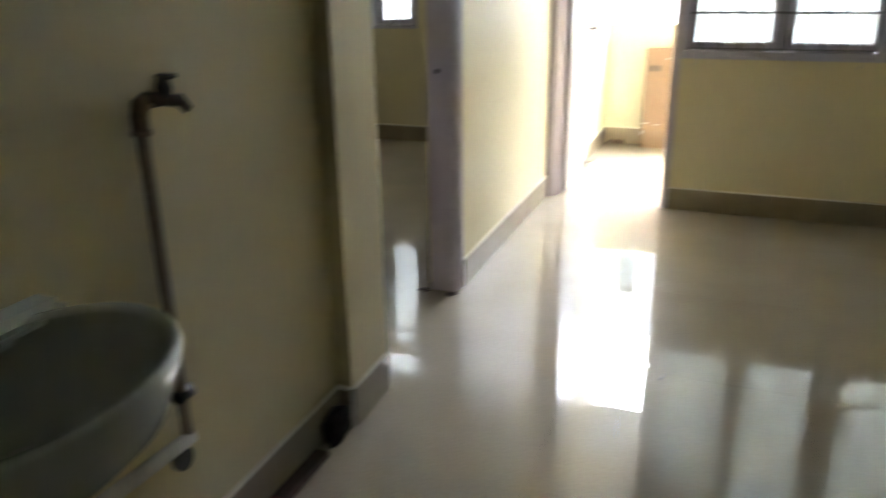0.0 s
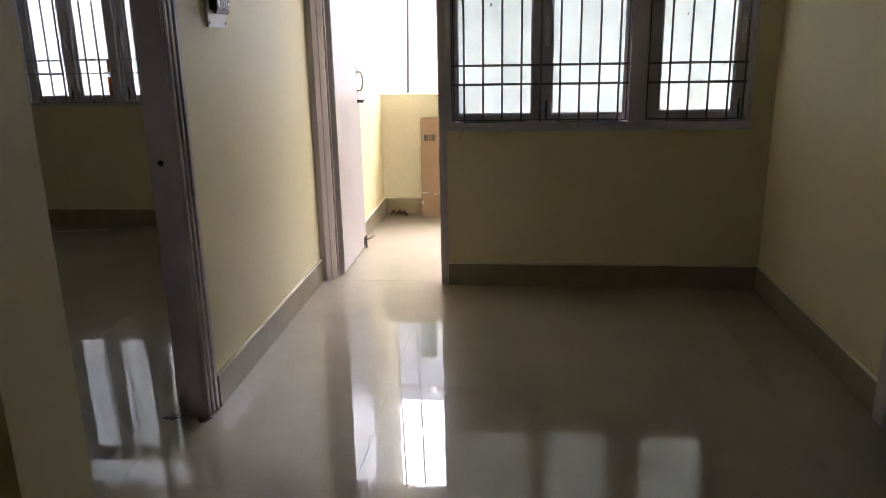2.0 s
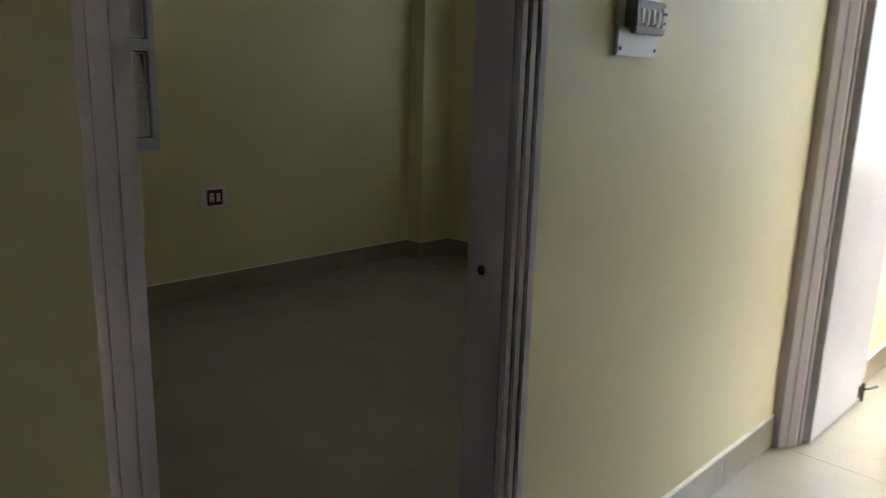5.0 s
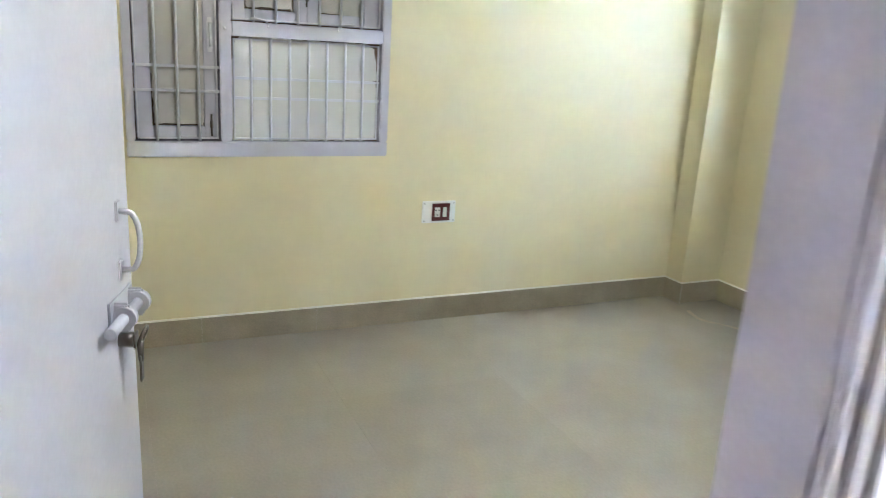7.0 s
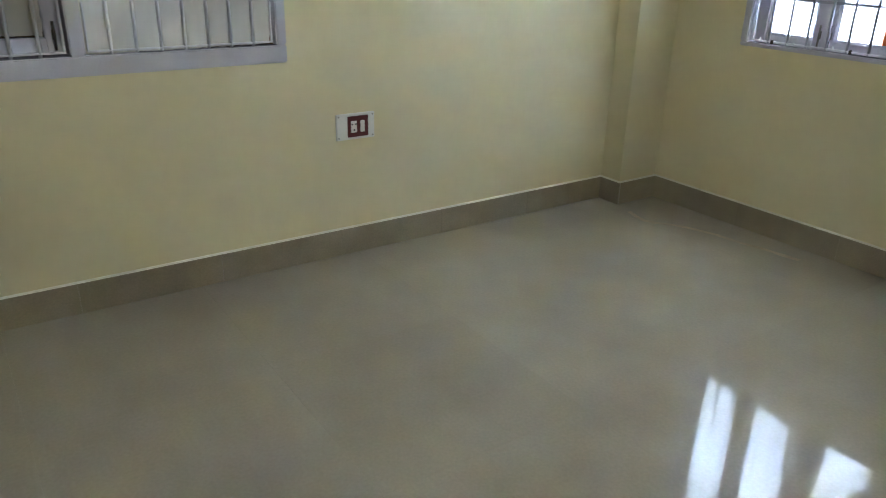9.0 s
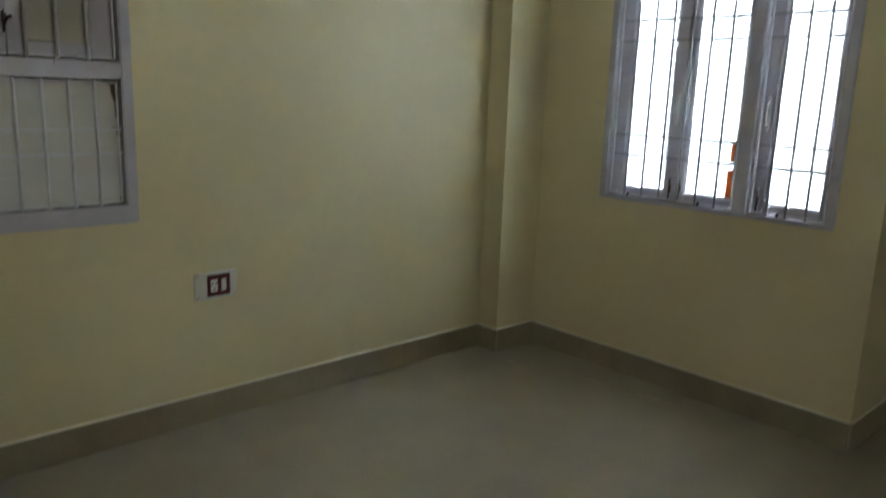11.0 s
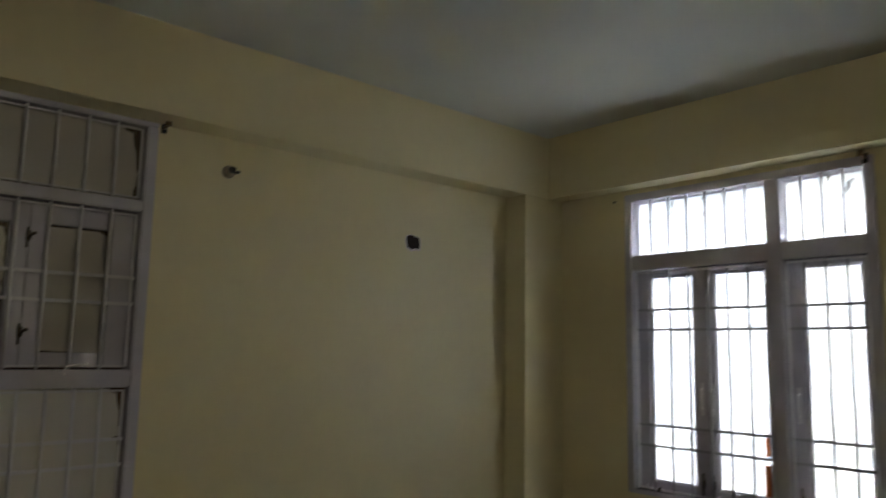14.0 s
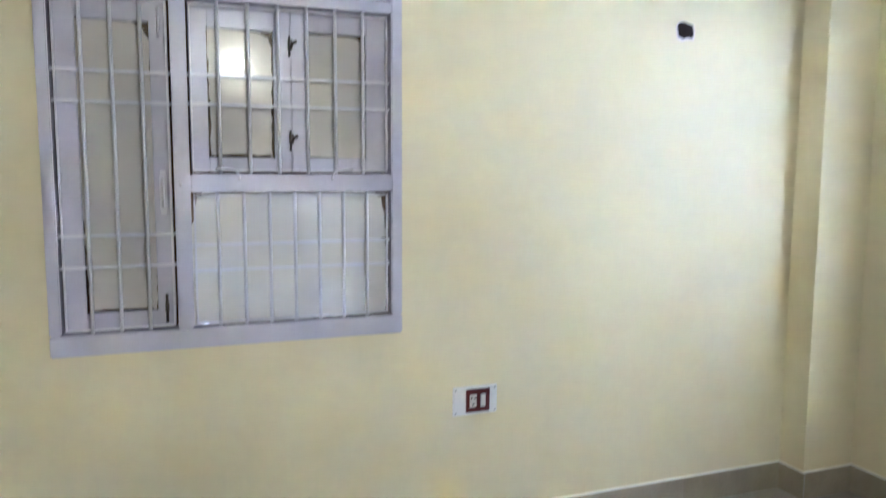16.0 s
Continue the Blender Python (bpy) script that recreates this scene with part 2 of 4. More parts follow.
def boxpart(name, dims, mat, parent, bevel=0.003, label=""):
    bm = bmesh.new()
    box(bm, *dims, bevel)
    return part(name, bm, mat, parent, label)


def ragged(w0, w1, z0, z1, jitter, step=0.03, seed=1):
    """An uneven outline of a rectangle, for torn sheets and brushed paint."""
    rnd = random.Random(seed)
    out = []
    for (a, b), (c, d), in (((w0, z0), (w1, z0)), ((w1, z0), (w1, z1)), ((w1, z1), (w0, z1)), ((w0, z1), (w0, z0))):
        k = max(int(math.hypot(c - a, d - b) / step), 2)
        for i in range(k):
            f = i / k
            j = jitter * (0.5 + noise.noise((a + f * (c - a) + seed, b + f * (d - b), seed * 3.1)) * 1.2 + rnd.uniform(-0.25, 0.25))
            x, z = a + f * (c - a), b + f * (d - b)
            x += j if x < (w0 + w1) / 2 and a == c or i == 0 and x == w0 else (-j if a == c else 0)
            z += j if b == d and z == z0 else (-j if b == d else 0)
            out.append((x, z))
    return out


# ---- structure ----
CEIL, SKIRT_H = 2.953, 0.135


def wall(name, boxes, label, mat=None):
    """Boxes welded into one shell, with no faces left inside."""
    bm = bmesh.new()
    for b in boxes:
        box(bm, *b)
    bmesh.ops.remove_doubles(bm, verts=bm.verts, dist=1e-5)
    seen = collections.defaultdict(list)
    for f in bm.faces:
        seen[tuple(round(v, 4) for v in f.calc_center_median())].append(f)
    bmesh.ops.delete(bm, geom=[f for fs in seen.values() if len(fs) > 1 for f in fs], context="FACES_ONLY")
    return structure(name, bm, mat or PAINT, label, "wall")


def wall_hole(axis, a0, a1, t0, t1, z1, u0, u1, w0, w1):
    """Boxes of a wall along an axis with one opening from u0 to u1 and w0 to w1."""
    zs = [0, w0, w1, z1] if w0 > 0 else [0, w1, z1]
    hole = 1 if w0 > 0 else 0
    cells = [(a, b, c, d) for i, (a, b) in enumerate(((a0, u0), (u0, u1), (u1, a1))) for j, (c, d) in enumerate(zip(zs, zs[1:])) if not (i == 1 and j == hole)]
    return [(a, b, t0, t1, c, d) if axis == "x" else (t0, t1, a, b, c, d) for a, b, c, d in cells]


DOOR_Y0, DOOR_Y1, DOOR_TOP = 2.085, 3.045, 2.12
FRONT = 4.675
wall("wall_hall_left", [(-0.20, 0.045, -4.12, 1.815, 0, CEIL), (-0.12, 0.10, 1.815, DOOR_Y0, 0, CEIL),
                        (-0.12, 0.045, DOOR_Y1, FRONT, 0, CEIL), (-0.12, 0.0, DOOR_Y0, DOOR_Y1, DOOR_TOP, CEIL)], "matt cream yellow plaster wall beside the bedroom door")
wall("wall_balcony_left", [(-0.12, 0.115, 4.795, 7.02, 0, CEIL), (-0.12, 0.045, FRONT, 4.795, 0, CEIL), (0.045, 0.052, 4.755, 4.795, 0, CEIL)], "cream painted wall between bedroom and balcony")
wall("wall_hall_window", wall_hole("x", 0.847, 2.75, FRONT, 4.795, CEIL, 0.851, 2.526, 0.948, 2.547) + [(0.045, 0.847, FRONT, 4.795, 2.55, CEIL)], "cream yellow wall under the three-pane window")
wall("wall_hall_right", wall_hole("y", 1.20, FRONT, 2.65, 2.77, CEIL, 2.15, 3.12, 0, 2.12), "cream yellow plaster wall")
# Unseen extra space, sized to cut bounced light on the hall's near left wall.
wall("wall_unseen_back", [(0.045, 5.3, -4.12, -4.0, 0, CEIL), (5.3, 5.42, -4.12, 1.32, 0, CEIL), (2.75, 5.3, 1.20, 1.32, 0, CEIL)], "unseen plain cream yellow wall")
wall("wall_bedroom_window", wall_hole("y", 1.60, 6.12, -3.44, -3.318, CEIL, 2.502, 3.758, 0.972, 2.586), "cream yellow bedroom wall with a papered window")
wall("wall_bedroom_bright", wall_hole("x", -3.44, -1.267, 6.12, 6.24, CEIL, -2.700, -1.462, 0.988, 2.556), "cream yellow bedroom wall with a bright barred window")
wall("wall_bedroom_recess", [(-1.39, -1.267, 6.24, 7.02, 0, CEIL), (-1.267, -0.12, 6.90, 7.02, 0, CEIL)], "shaded cream wall of the recess")
wall("wall_bedroom_near", [(-3.44, -0.20, 1.48, 1.60, 0, CEIL), (-0.20, -0.12, 1.816, 1.93, 0, CEIL)], "unseen plain cream yellow wall")
wall("wall_column", [(-3.317, -3.16, 5.803, 6.119, 0, 2.588)], "cream painted corner column")
wall("wall_beam", [(-3.317, -3.154, 1.601, 6.119, 2.588, CEIL - 0.001), (-3.154, -0.121, 5.993, 6.119, 2.588, CEIL - 0.001)], "cream painted ceiling beam above the windows")
wall("wall_balcony_parapet", [(0.115, 3.2, 6.595, 6.71, -0.2, 1.012)], "low pale yellow balcony parapet", BALCONY_PAINT)
wall("wall_balcony_right", [(3.2, 3.32, FRONT, 6.71, -0.2, CEIL)], "pale yellow balcony end wall", BALCONY_PAINT)
wall("wall_balcony_rest", [(2.77, 3.2, FRONT, 4.795, 0, CEIL)], "pale yellow balcony wall", BALCONY_PAINT)
wall("wall_side_room", [(2.75, 4.0, 1.5, 1.62, 0, CEIL), (2.75, 4.0, 3.3, 3.42, 0, CEIL), (4.0, 4.12, 1.5, 3.42, 0, CEIL)], "dim cream wall of the side room")
bm = bmesh.new()
box(bm, -3.44, 5.42, -4.12, 6.24, CEIL, 3.10)
box(bm, -1.39, 5.42, 6.24, 7.02, CEIL, 3.10)
structure("ceiling", bm, CEILING, "flat white painted ceiling", "ceiling")


# ---- doors ----
def profile_jamb(name, parent, x0, x1, y0, y1, z1, mat=LILAC):
    return boxpart(name, (x0, x1, y0, y1, 0.0, z1), mat, parent, 0.004)


def architrave(parent, x0, y0, y1, z1, inward, mat=LILAC):
    """A moulded strip on the wall face at x0: three stepped ribs."""
    w = y1 - y0
    bm = bmesh.new()
    for a, b, d in ((0.0, 0.30, 0.012), (0.32, 0.62, 0.018), (0.64, 1.0, 0.024)):
        p, q = (y0 + a * w, y0 + b * w) if inward > 0 else (y1 - b * w, y1 - a * w)
        box(bm, x0, x0 + d, p, q, 0, z1, 0.003)
    return part("architrave", bm, mat, parent)


def d_handle(parent, m, length=0.17, reach=0.05, r=0.006, mat=STEEL, label="", strap=0.03):
    """A bow handle that stands off along local y, its length along z."""
    bm = bmesh.new()
    pts = [(0, 0, -length / 2)]
    for i in range(11):
        a = math.pi * i / 10
        pts.append((0, reach * (0.55 + 0.45 * math.sin(a)), -length * 0.5 * math.cos(a) * (0.96)))
    pts.append((0, 0, length / 2))
    tube(bm, pts, r, 8)
    for s in (-1, 1):
        box(bm, -0.010, 0.010, -0.001, 0.004, s * length * 0.5 - strap, s * length * 0.5 + strap, 0.002)
    bmesh.ops.transform(bm, matrix=m, verts=bm.verts)
    return part("handle", bm, mat, parent, label)


door_a = thing("door_1", "open white bedroom door in a moulded lilac grey frame", "door", kind="structure")
profile_jamb("jamb", door_a, -0.115, -0.002, DOOR_Y0 + 0.002, 2.190, DOOR_TOP - 0.1)
profile_jamb("jamb", door_a, -0.083, 0.029, 2.967, DOOR_Y1 - 0.002, DOOR_TOP - 0.1)
boxpart("head", (-0.115, 0.015, DOOR_Y0 + 0.002, DOOR_Y1 - 0.002, DOOR_TOP - 0.1, DOOR_TOP - 0.002), LILAC, door_a)
architrave(door_a, -0.001, DOOR_Y0 + 0.005, 2.190, DOOR_TOP - 0.1, -1)
architrave(door_a, 0.030, 2.968, 3.0445, DOOR_TOP, 1)
# Dark disc on the jamb, coloured as the shade inside the lock hole.
bm = bmesh.new()
tube(bm, [(-0.036, 2.9665, 1.020), (-0.036, 2.9645, 1.020)], 0.011, 14)
part("strike_hole", bm, DARK, door_a, "lock hole as a dark disc on the jamb")


def door_leaf(parent, hinge, angle, width, top):
    """A leaf along local x from its hinge; local +y is the side with the handle."""
    m = Matrix.Translation(hinge) @ Matrix.Rotation(radians(angle), 4, "Z") @ Matrix.Diagonal((1, -1, 1, 1))
    bm = bmesh.new()
    box(bm, 0, width, -0.035, 0, 0.012, top, 0.003)
    leaf = part("leaf", bm, LEAF, parent, "white painted flush leaf")
    leaf.matrix_world = m
    return leaf


leaf_a = door_leaf(door_a, (-0.06, 2.195, 0), 162.4, 0.78, 2.0)
d_handle(leaf_a, Matrix.Translation((0.722, 0, 1.235)), 0.092, 0.032, 0.0045, LEAF, "white painted bow handle", strap=0.016)
bm = bmesh.new()
for u in (0.674, 0.746):
    box(bm, u - 0.004, u + 0.004, 0.0, 0.026, 1.108, 1.154, 0.003)
    tube(bm, [(u - 0.007, 0.018, 1.131), (u + 0.007, 0.018, 1.131)], 0.018, 14)
box(bm, 0.655, 0.764, 0.0, 0.004, 1.103, 1.159, 0.002)
tube(bm, [(0.606, 0.018, 1.131), (0.766, 0.018, 1.131)], 0.0085, 14)
part("sliding_bolt", bm, LEAF, leaf_a, "white painted sliding bolt")
bm = bmesh.new()
ring = [(0.716 + 0.016 * math.cos(a), 0.030 + 0.006 * math.sin(a), 1.084 + 0.016 * math.sin(a)) for a in (2 * math.pi * k / 16 for k in range(17))]
tube(bm, ring, 0.003, 6, False)
tube(bm, [(0.704, 0.0, 1.084), (0.704, 0.022, 1.084)], 0.012, 14)
box(bm, 0.694, 0.714, 0.022, 0.025, 1.072, 1.096, 0.001)
tube(bm, [(0.706, 0.029, 1.080), (0.702, 0.030, 1.050)], [0.006, 0.004], 8)
box(bm, 0.695, 0.709, 0.029, 0.032, 1.018, 1.060, 0.001)
part("key", bm, KEYMETAL, leaf_a, "tarnished keys on a ring in the lock")

door_b = thing("door_2", "white balcony door standing open in a lilac frame", "door", kind="structure")
boxpart("jamb", (0.053, 0.136, 4.796, 4.824, 0, 2.45), LILAC, door_b)
bm = bmesh.new()
plan = [(0.0455, 4.712), (0.081, 4.712), (0.083, 4.714), (0.101, 4.741), (0.096, 4.746), (0.106, 4.752), (0.126, 4.781), (0.127, 4.7955), (0.053, 4.7955), (0.053, 4.7515), (0.0455, 4.7515)]
low, high = ([bm.verts.new((x, y, z)) for x, y in plan] for z in (0, 2.45))
bm.faces.new(low[::-1])
bm.faces.new(high)
for i in range(len(plan)):
    bm.faces.new((low[i], low[(i + 1) % len(plan)], high[(i + 1) % len(plan)], high[i]))
part("architrave", bm, LILAC, door_b)
boxpart("jamb", (0.800, 0.8455, 4.690, 4.790, 0, 2.45), LILAC, door_b)
bm = bmesh.new()
for x0, x1, y in ((0.806, 0.822, 4.676), (0.826, 0.8455, 4.665)):
    box(bm, x0, x1, y, 4.6895, 0, 2.45, 0.004)
part("architrave", bm, LILAC, door_b)
boxpart("head", (0.047, 0.8455, 4.700, 4.790, 2.45, 2.548), LILAC, door_b)
leaf_b = door_leaf(door_b, (0.166, 4.830, 0), 89.5, 0.665, 2.42)
d_handle(leaf_b, Matrix.Translation((0.605, 0, 1.178)), 0.125, 0.042, 0.006, STEEL, "steel bow handle")
bm = bmesh.new()
tube(bm, [(0.60, 0, 1.047), (0.60, 0.035, 1.047)], 0.011, 12)
tube(bm, [(0.58, 0.035, 1.042), (0.635, 0.04, 1.052)], 0.007, 8)
part("latch", bm, KEYMETAL, leaf_b, "small dark latch")
bm = bmesh.new()
box(bm, 0.60, 0.66, 0.0, 0.006, 0.03, 0.09, 0.002)
tube(bm, [(0.63, 0.01, 0.01), (0.63, 0.012, 0.10)], 0.006, 8)
tube(bm, [(0.63, 0.012, 0.07), (0.64, 0.03, 0.074), (0.675, 0.055, 0.085)], [0.006, 0.0055, 0.008], 8)
part("floor_bolt", bm, KEYMETAL, leaf_b, "dark tower bolt at the foot")

door_c = thing("door_3", "lilac grey frame of the side room doorway", "door", kind="structure")
boxpart("jamb", (2.62, 2.765, 3.03, 3.118, 0, 2.02), LILAC, door_c)
boxpart("jamb", (2.62, 2.765, 2.152, 2.24, 0, 2.02), LILAC, door_c)
boxpart("head", (2.62, 2.765, 2.152, 3.118, 2.02, 2.118), LILAC, door_c)


# ---- windows: local u runs along the wall, w outwards from the room, z up ----
def pane_and_smear(parent, u0, u1, z0, z1, w, seed, style):
    bm = bmesh.new()
    box(bm, u0 - 0.004, u1 + 0.004, w, w + 0.004, z0 - 0.004, z1 + 0.004)
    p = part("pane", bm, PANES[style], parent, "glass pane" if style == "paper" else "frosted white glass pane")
    p.visible_shadow = style != "paper"
    if style == "paper":
        bm = bmesh.new()
        pts = ragged(u0 - 0.002, u1 + 0.002, z0 - 0.002, z1 + 0.002, 0.015, 0.02, seed)
        rnd = random.Random(seed)
        cu, cz = (u1, z1) if rnd.random() < 0.7 else (u0, z0)
        pts = [(u + (cu and (0.02 if cu == u0 else -0.02)) * max(0, 1 - math.hypot(u - cu, z - cz) / 0.05), z + (0.02 if cz == z0 else -0.02) * max(0, 1 - math.hypot(u - cu, z - cz) / 0.05)) for u, z in pts]
        a = [bm.verts.new((u, w + 0.007, z)) for u, z in pts]
        b = [bm.verts.new((u, w + 0.008, z)) for u, z in pts]
        bm.faces.new(a)
        bm.faces.new(b[::-1])
        for i in range(len(a)):
            bm.faces.new((a[i], b[i], b[(i + 1) % len(a)], a[(i + 1) % len(a)]))
        part("paper_sheet", bm, PAPER, parent, "cream paper taped behind the glass, edges torn")
        if z1 - z0 < 0.35:
            bm = bmesh.new()
            for cu, cz, su, sz, big in ((u1, z1, -1, -1, 2.0), (u1, z0, -1, 1, 1.3), (u0, z1, 1, -1, 0.9)):
                out = [(0, 0), (0.046, 0), (0.034, 0.010), (0.020, 0.014), (0.018, 0.034), (0.012, 0.052), (0.009, 0.085), (0, 0.10)]
                bm.faces.new([bm.verts.new((cu + su * a * big, w + 0.0055, cz + sz * b * big)) for a, b in out])
            part("torn_corners", bm, BROWNBOARD, parent, "brown backing bared at the torn corners")
    else:
        bm = bmesh.new()
        out = ragged(u0 - 0.002, u1 + 0.002, z0 - 0.002, z1 + 0.002, 0.0, 0.02, seed)
        inn = ragged(u0 - 0.002, u1 + 0.002, z0 - 0.002, z1 + 0.002, 0.007 if style == "torn" else 0.011, 0.02, seed)
        a = [bm.verts.new((u, w - 0.0015, z)) for u, z in out]
        b = [bm.verts.new((u, w - 0.0015, z)) for u, z in inn]
        for i in range(len(a)):
            j = (i + 1) % len(a)
            bm.faces.new((a[i], a[j], b[j], b[i]))
        part("paint_smear", bm, WOOD if style == "torn" else WINPAINT, parent, "uneven dark edge" if style == "torn" else "uneven brushed paint edge")
        if style == "torn":
            bm = bmesh.new()
            for cu, cz, su, sz, big in ((u0, z1, 1, -1, 1.2), (u1, z1, -1, -1, 1.7), (u1, z1 - 0.185, -1, -1, 0.9), (u1, z0, -1, 1, 0.9)):
                out = [(0, 0), (0.036, 0), (0.030, 0.010), (0.018, 0.014), (0.016, 0.034), (0.010, 0.052), (0.009, 0.085), (0, 0.10)]
                bm.faces.new([bm.verts.new((cu + su * a * big, w - 0.002, cz + sz * b * big)) for a, b in out])
            part("torn_corners", bm, BROWNBOARD, parent, "brown torn backing at the corners")
        if style in ("smeared", "marked"):
            rnd = random.Random(seed)
            bm = bmesh.new()
            for k in range(9):
                u, z = rnd.uniform(u0 + 0.02, u1 - 0.02), z1 - abs(rnd.gauss(0, 0.35)) * (z1 - z0) * 0.6 - 0.005
                n = 7
                r0 = rnd.uniform(0.004, 0.016)
                tilt = rnd.uniform(-1, 1)
                vs = []
                for i in range(n):
                    t = 2 * math.pi * i / n
                    r = r0 * rnd.uniform(0.4, 1.2)
                    vs.append(bm.verts.new((u + r * math.cos(t) * 0.7 + tilt * r * math.sin(t), w - 0.002, z + 1.9 * r * math.sin(t))))
                bm.faces.new(vs)
            part("paint_marks", bm, SMEAR, parent, "dark paint marks on the glass")
    return p


def glazing_bead(parent, u0, u1, z0, z1, w0, w1, d):
    """A sloping putty bead that runs from the frame's front edge down to the glass."""
    bm = bmesh.new()
    rings = [[bm.verts.new(p) for p in ((a0, w, b0), (a1, w, b0), (a1, w, b1), (a0, w, b1))] for a0, a1, b0, b1, w in ((u0, u1, z0, z1, w0), (u0 + d, u1 - d, z0 + d, z1 - d, w1), (u0, u1, z0, z1, w1))]
    for i in range(3):
        for k in range(4):
            bm.faces.new((rings[i][k], rings[i][(k + 1) % 4], rings[(i + 1) % 3][(k + 1) % 4], rings[(i + 1) % 3][k]))
    bmesh.ops.recalc_face_normals(bm, faces=bm.faces)
    return part("glazing_bead", bm, WINPAINT, parent)


def sash(parent, u0, u1, z0, z1, seed, style, handle_side, margins):
    """margins: widths of the left and right stile, the bottom and the top rail."""
    sl, sr, sb_, st = margins
    bm = bmesh.new()
    for d in ((u0, u0 + sl, z0, z1), (u1 - sr, u1, z0, z1), (u0 + sl, u1 - sr, z0, z0 + sb_), (u0 + sl, u1 - sr, z1 - st, z1)):
        box(bm, d[0], d[1], 0.040, 0.072, d[2], d[3], 0.004)
    sh = part("sash", bm, WINPAINT, parent)
    pane_and_smear(sh, u0 + sl, u1 - sr, z0 + sb_, z1 - st, 0.043 if style == "paper" else 0.052, seed, style)
    if style != "paper":
        glazing_bead(sh, u0 + sl - 0.0005, u1 - sr + 0.0005, z0 + sb_ - 0.0005, z1 - st + 0.0005, 0.0405, 0.0500, 0.013)
    if handle_side:
        u = u1 - sr * 0.5 if handle_side > 0 else u0 + sl * 0.5
        m = Matrix.Translation((u, 0.040, z0 + (z1 - z0) * 0.42)) @ Matrix.Rotation(math.pi, 4, "Z")
        d_handle(sh, m, 0.10, 0.025, 0.0045, BARLIGHT, "small painted pull handle")
        bm = bmesh.new()
        hz = z0 + (z1 - z0) * 0.42
        box(bm, u - 0.013, u + 0.013, 0.0365, 0.0395, hz - 0.062, hz + 0.062, 0.003)
        part("handle_plate", bm, BARLIGHT, sh)
        bm = bmesh.new()
        box(bm, u - 0.007, u + 0.007, 0.030, 0.040, z0 + 0.05, z0 + 0.09, 0.003)
        tube(bm, [(u, 0.028, z0 + 0.015), (u, 0.028, z0 + 0.12)], 0.005, 8)
        part("bolt", bm, KEYMETAL, sh, "small dark tower bolt")
        bm = bmesh.new()
        box(bm, u - 0.011, u + 0.011, 0.030, 0.040, z1 - 0.11, z1 - 0.05, 0.003)
        tube(bm, [(u, 0.028, z1 - 0.13), (u, 0.028, z1 - 0.02)], 0.004, 8)
        part("bolt", bm, WINPAINT, sh)
    return sh


def member(win, u0, u1, z0, z1, w0=-0.014, w1=0.085):
    return boxpart("window_frame", (u0, u1, w0, w1, z0, z1), WINPAINT, win, 0.005)


def bars(win, u0, u1, z0, z1, count, levels, mat, w=0.012, r=0.0065, cross=None):
    for i in range(count):
        u = u0 + (u1 - u0) * (i + 1) / (count + 1)
        bm = bmesh.new()
        tube(bm, [(u, w, z0 - 0.01), (u + 0.001, w + 0.001, (z0 + z1) / 2), (u, w, z1 + 0.01)], r, 8)
        part("bar", bm, mat, win)
    for z in levels:
        bm = bmesh.new()
        box(bm, u0 - 0.01, u1 + 0.01, w + 0.002, w + 0.010, z - 0.0065, z + 0.0065, 0.002)
        part("cross_bar", bm, cross or mat, win)


def grille_frame(win, u0, u1, z0, z1, d=0.009, t=0.007, mat=None):
    """The thin flat rim round one opening that carries its bars, a shadow gap inside the frame."""
    bm = bmesh.new()
    a0, a1, b0, b1 = u0 + d, u1 - d, z0 + d, z1 - d
    for e in ((a0, a0 + t, b0, b1), (a1 - t, a1, b0, b1), (a0 + t, a1 - t, b0, b0 + t), (a0 + t, a1 - t, b1 - t, b1)):
        box(bm, e[0], e[1], 0.006, 0.0175, e[2], e[3], 0.0015)
    part("grille_frame", bm, mat or BARLIGHT, win)


# hall window, three shutters
w_hall = thing("window_1", "silver grey barred window with three frosted glass shutters", "window", Matrix.Translation((0, FRONT, 0)), kind="structure")
Z0, Z1 = 0.945, 2.55
for d in ((0.848, 2.530, Z0, Z0 + 0.030), (0.848, 2.530, Z1 - 0.05, Z1), (0.848, 0.880, Z0 + 0.030, Z1 - 0.05), (2.498, 2.530, Z0 + 0.030, Z1 - 0.05), (1.868, 1.956, Z0 + 0.030, Z1 - 0.05), (0.880, 1.868, 2.15, 2.20), (1.956, 2.498, 2.15, 2.20)):
    member(w_hall, *d)
boxpart("window_sill", (0.848, 2.545, -0.034, -0.0145, Z0 - 0.014, Z0 + 0.006), WINPAINT, w_hall, 0.005)
sash(w_hall, 0.8802, 1.3895, Z0 + 0.0302, 2.1498, 11, "smeared", 0, (0.026, 0.052, 0.036, 0.040))
sash(w_hall, 1.390, 1.8678, Z0 + 0.0302, 2.1498, 12, "smeared", -1, (0.048, 0.016, 0.036, 0.040))
sash(w_hall, 1.9562, 2.4978, Z0 + 0.0302, 2.1498, 13, "smeared", 1, (0.078, 0.056, 0.046, 0.040))
for i, (a, b) in enumerate(((0.880, 1.868), (1.956, 2.498))):
    pane_and_smear(w_hall, a, b, 2.20, Z1 - 0.05, 0.052, 20 + i, "smeared")
    glazing_bead(w_hall, a, b, 2.20, Z1 - 0.05, 0.030, 0.0500, 0.014)
    grille_frame(w_hall, a, b, Z0 + 0.030, 2.15, mat=BARBACKLIT)
bars(w_hall, 0.842, 1.918, Z0 + 0.03, Z1 - 0.05, 9, (1.187, 1.291, 1.845, 1.945), BARBACKLIT, r=0.0055)
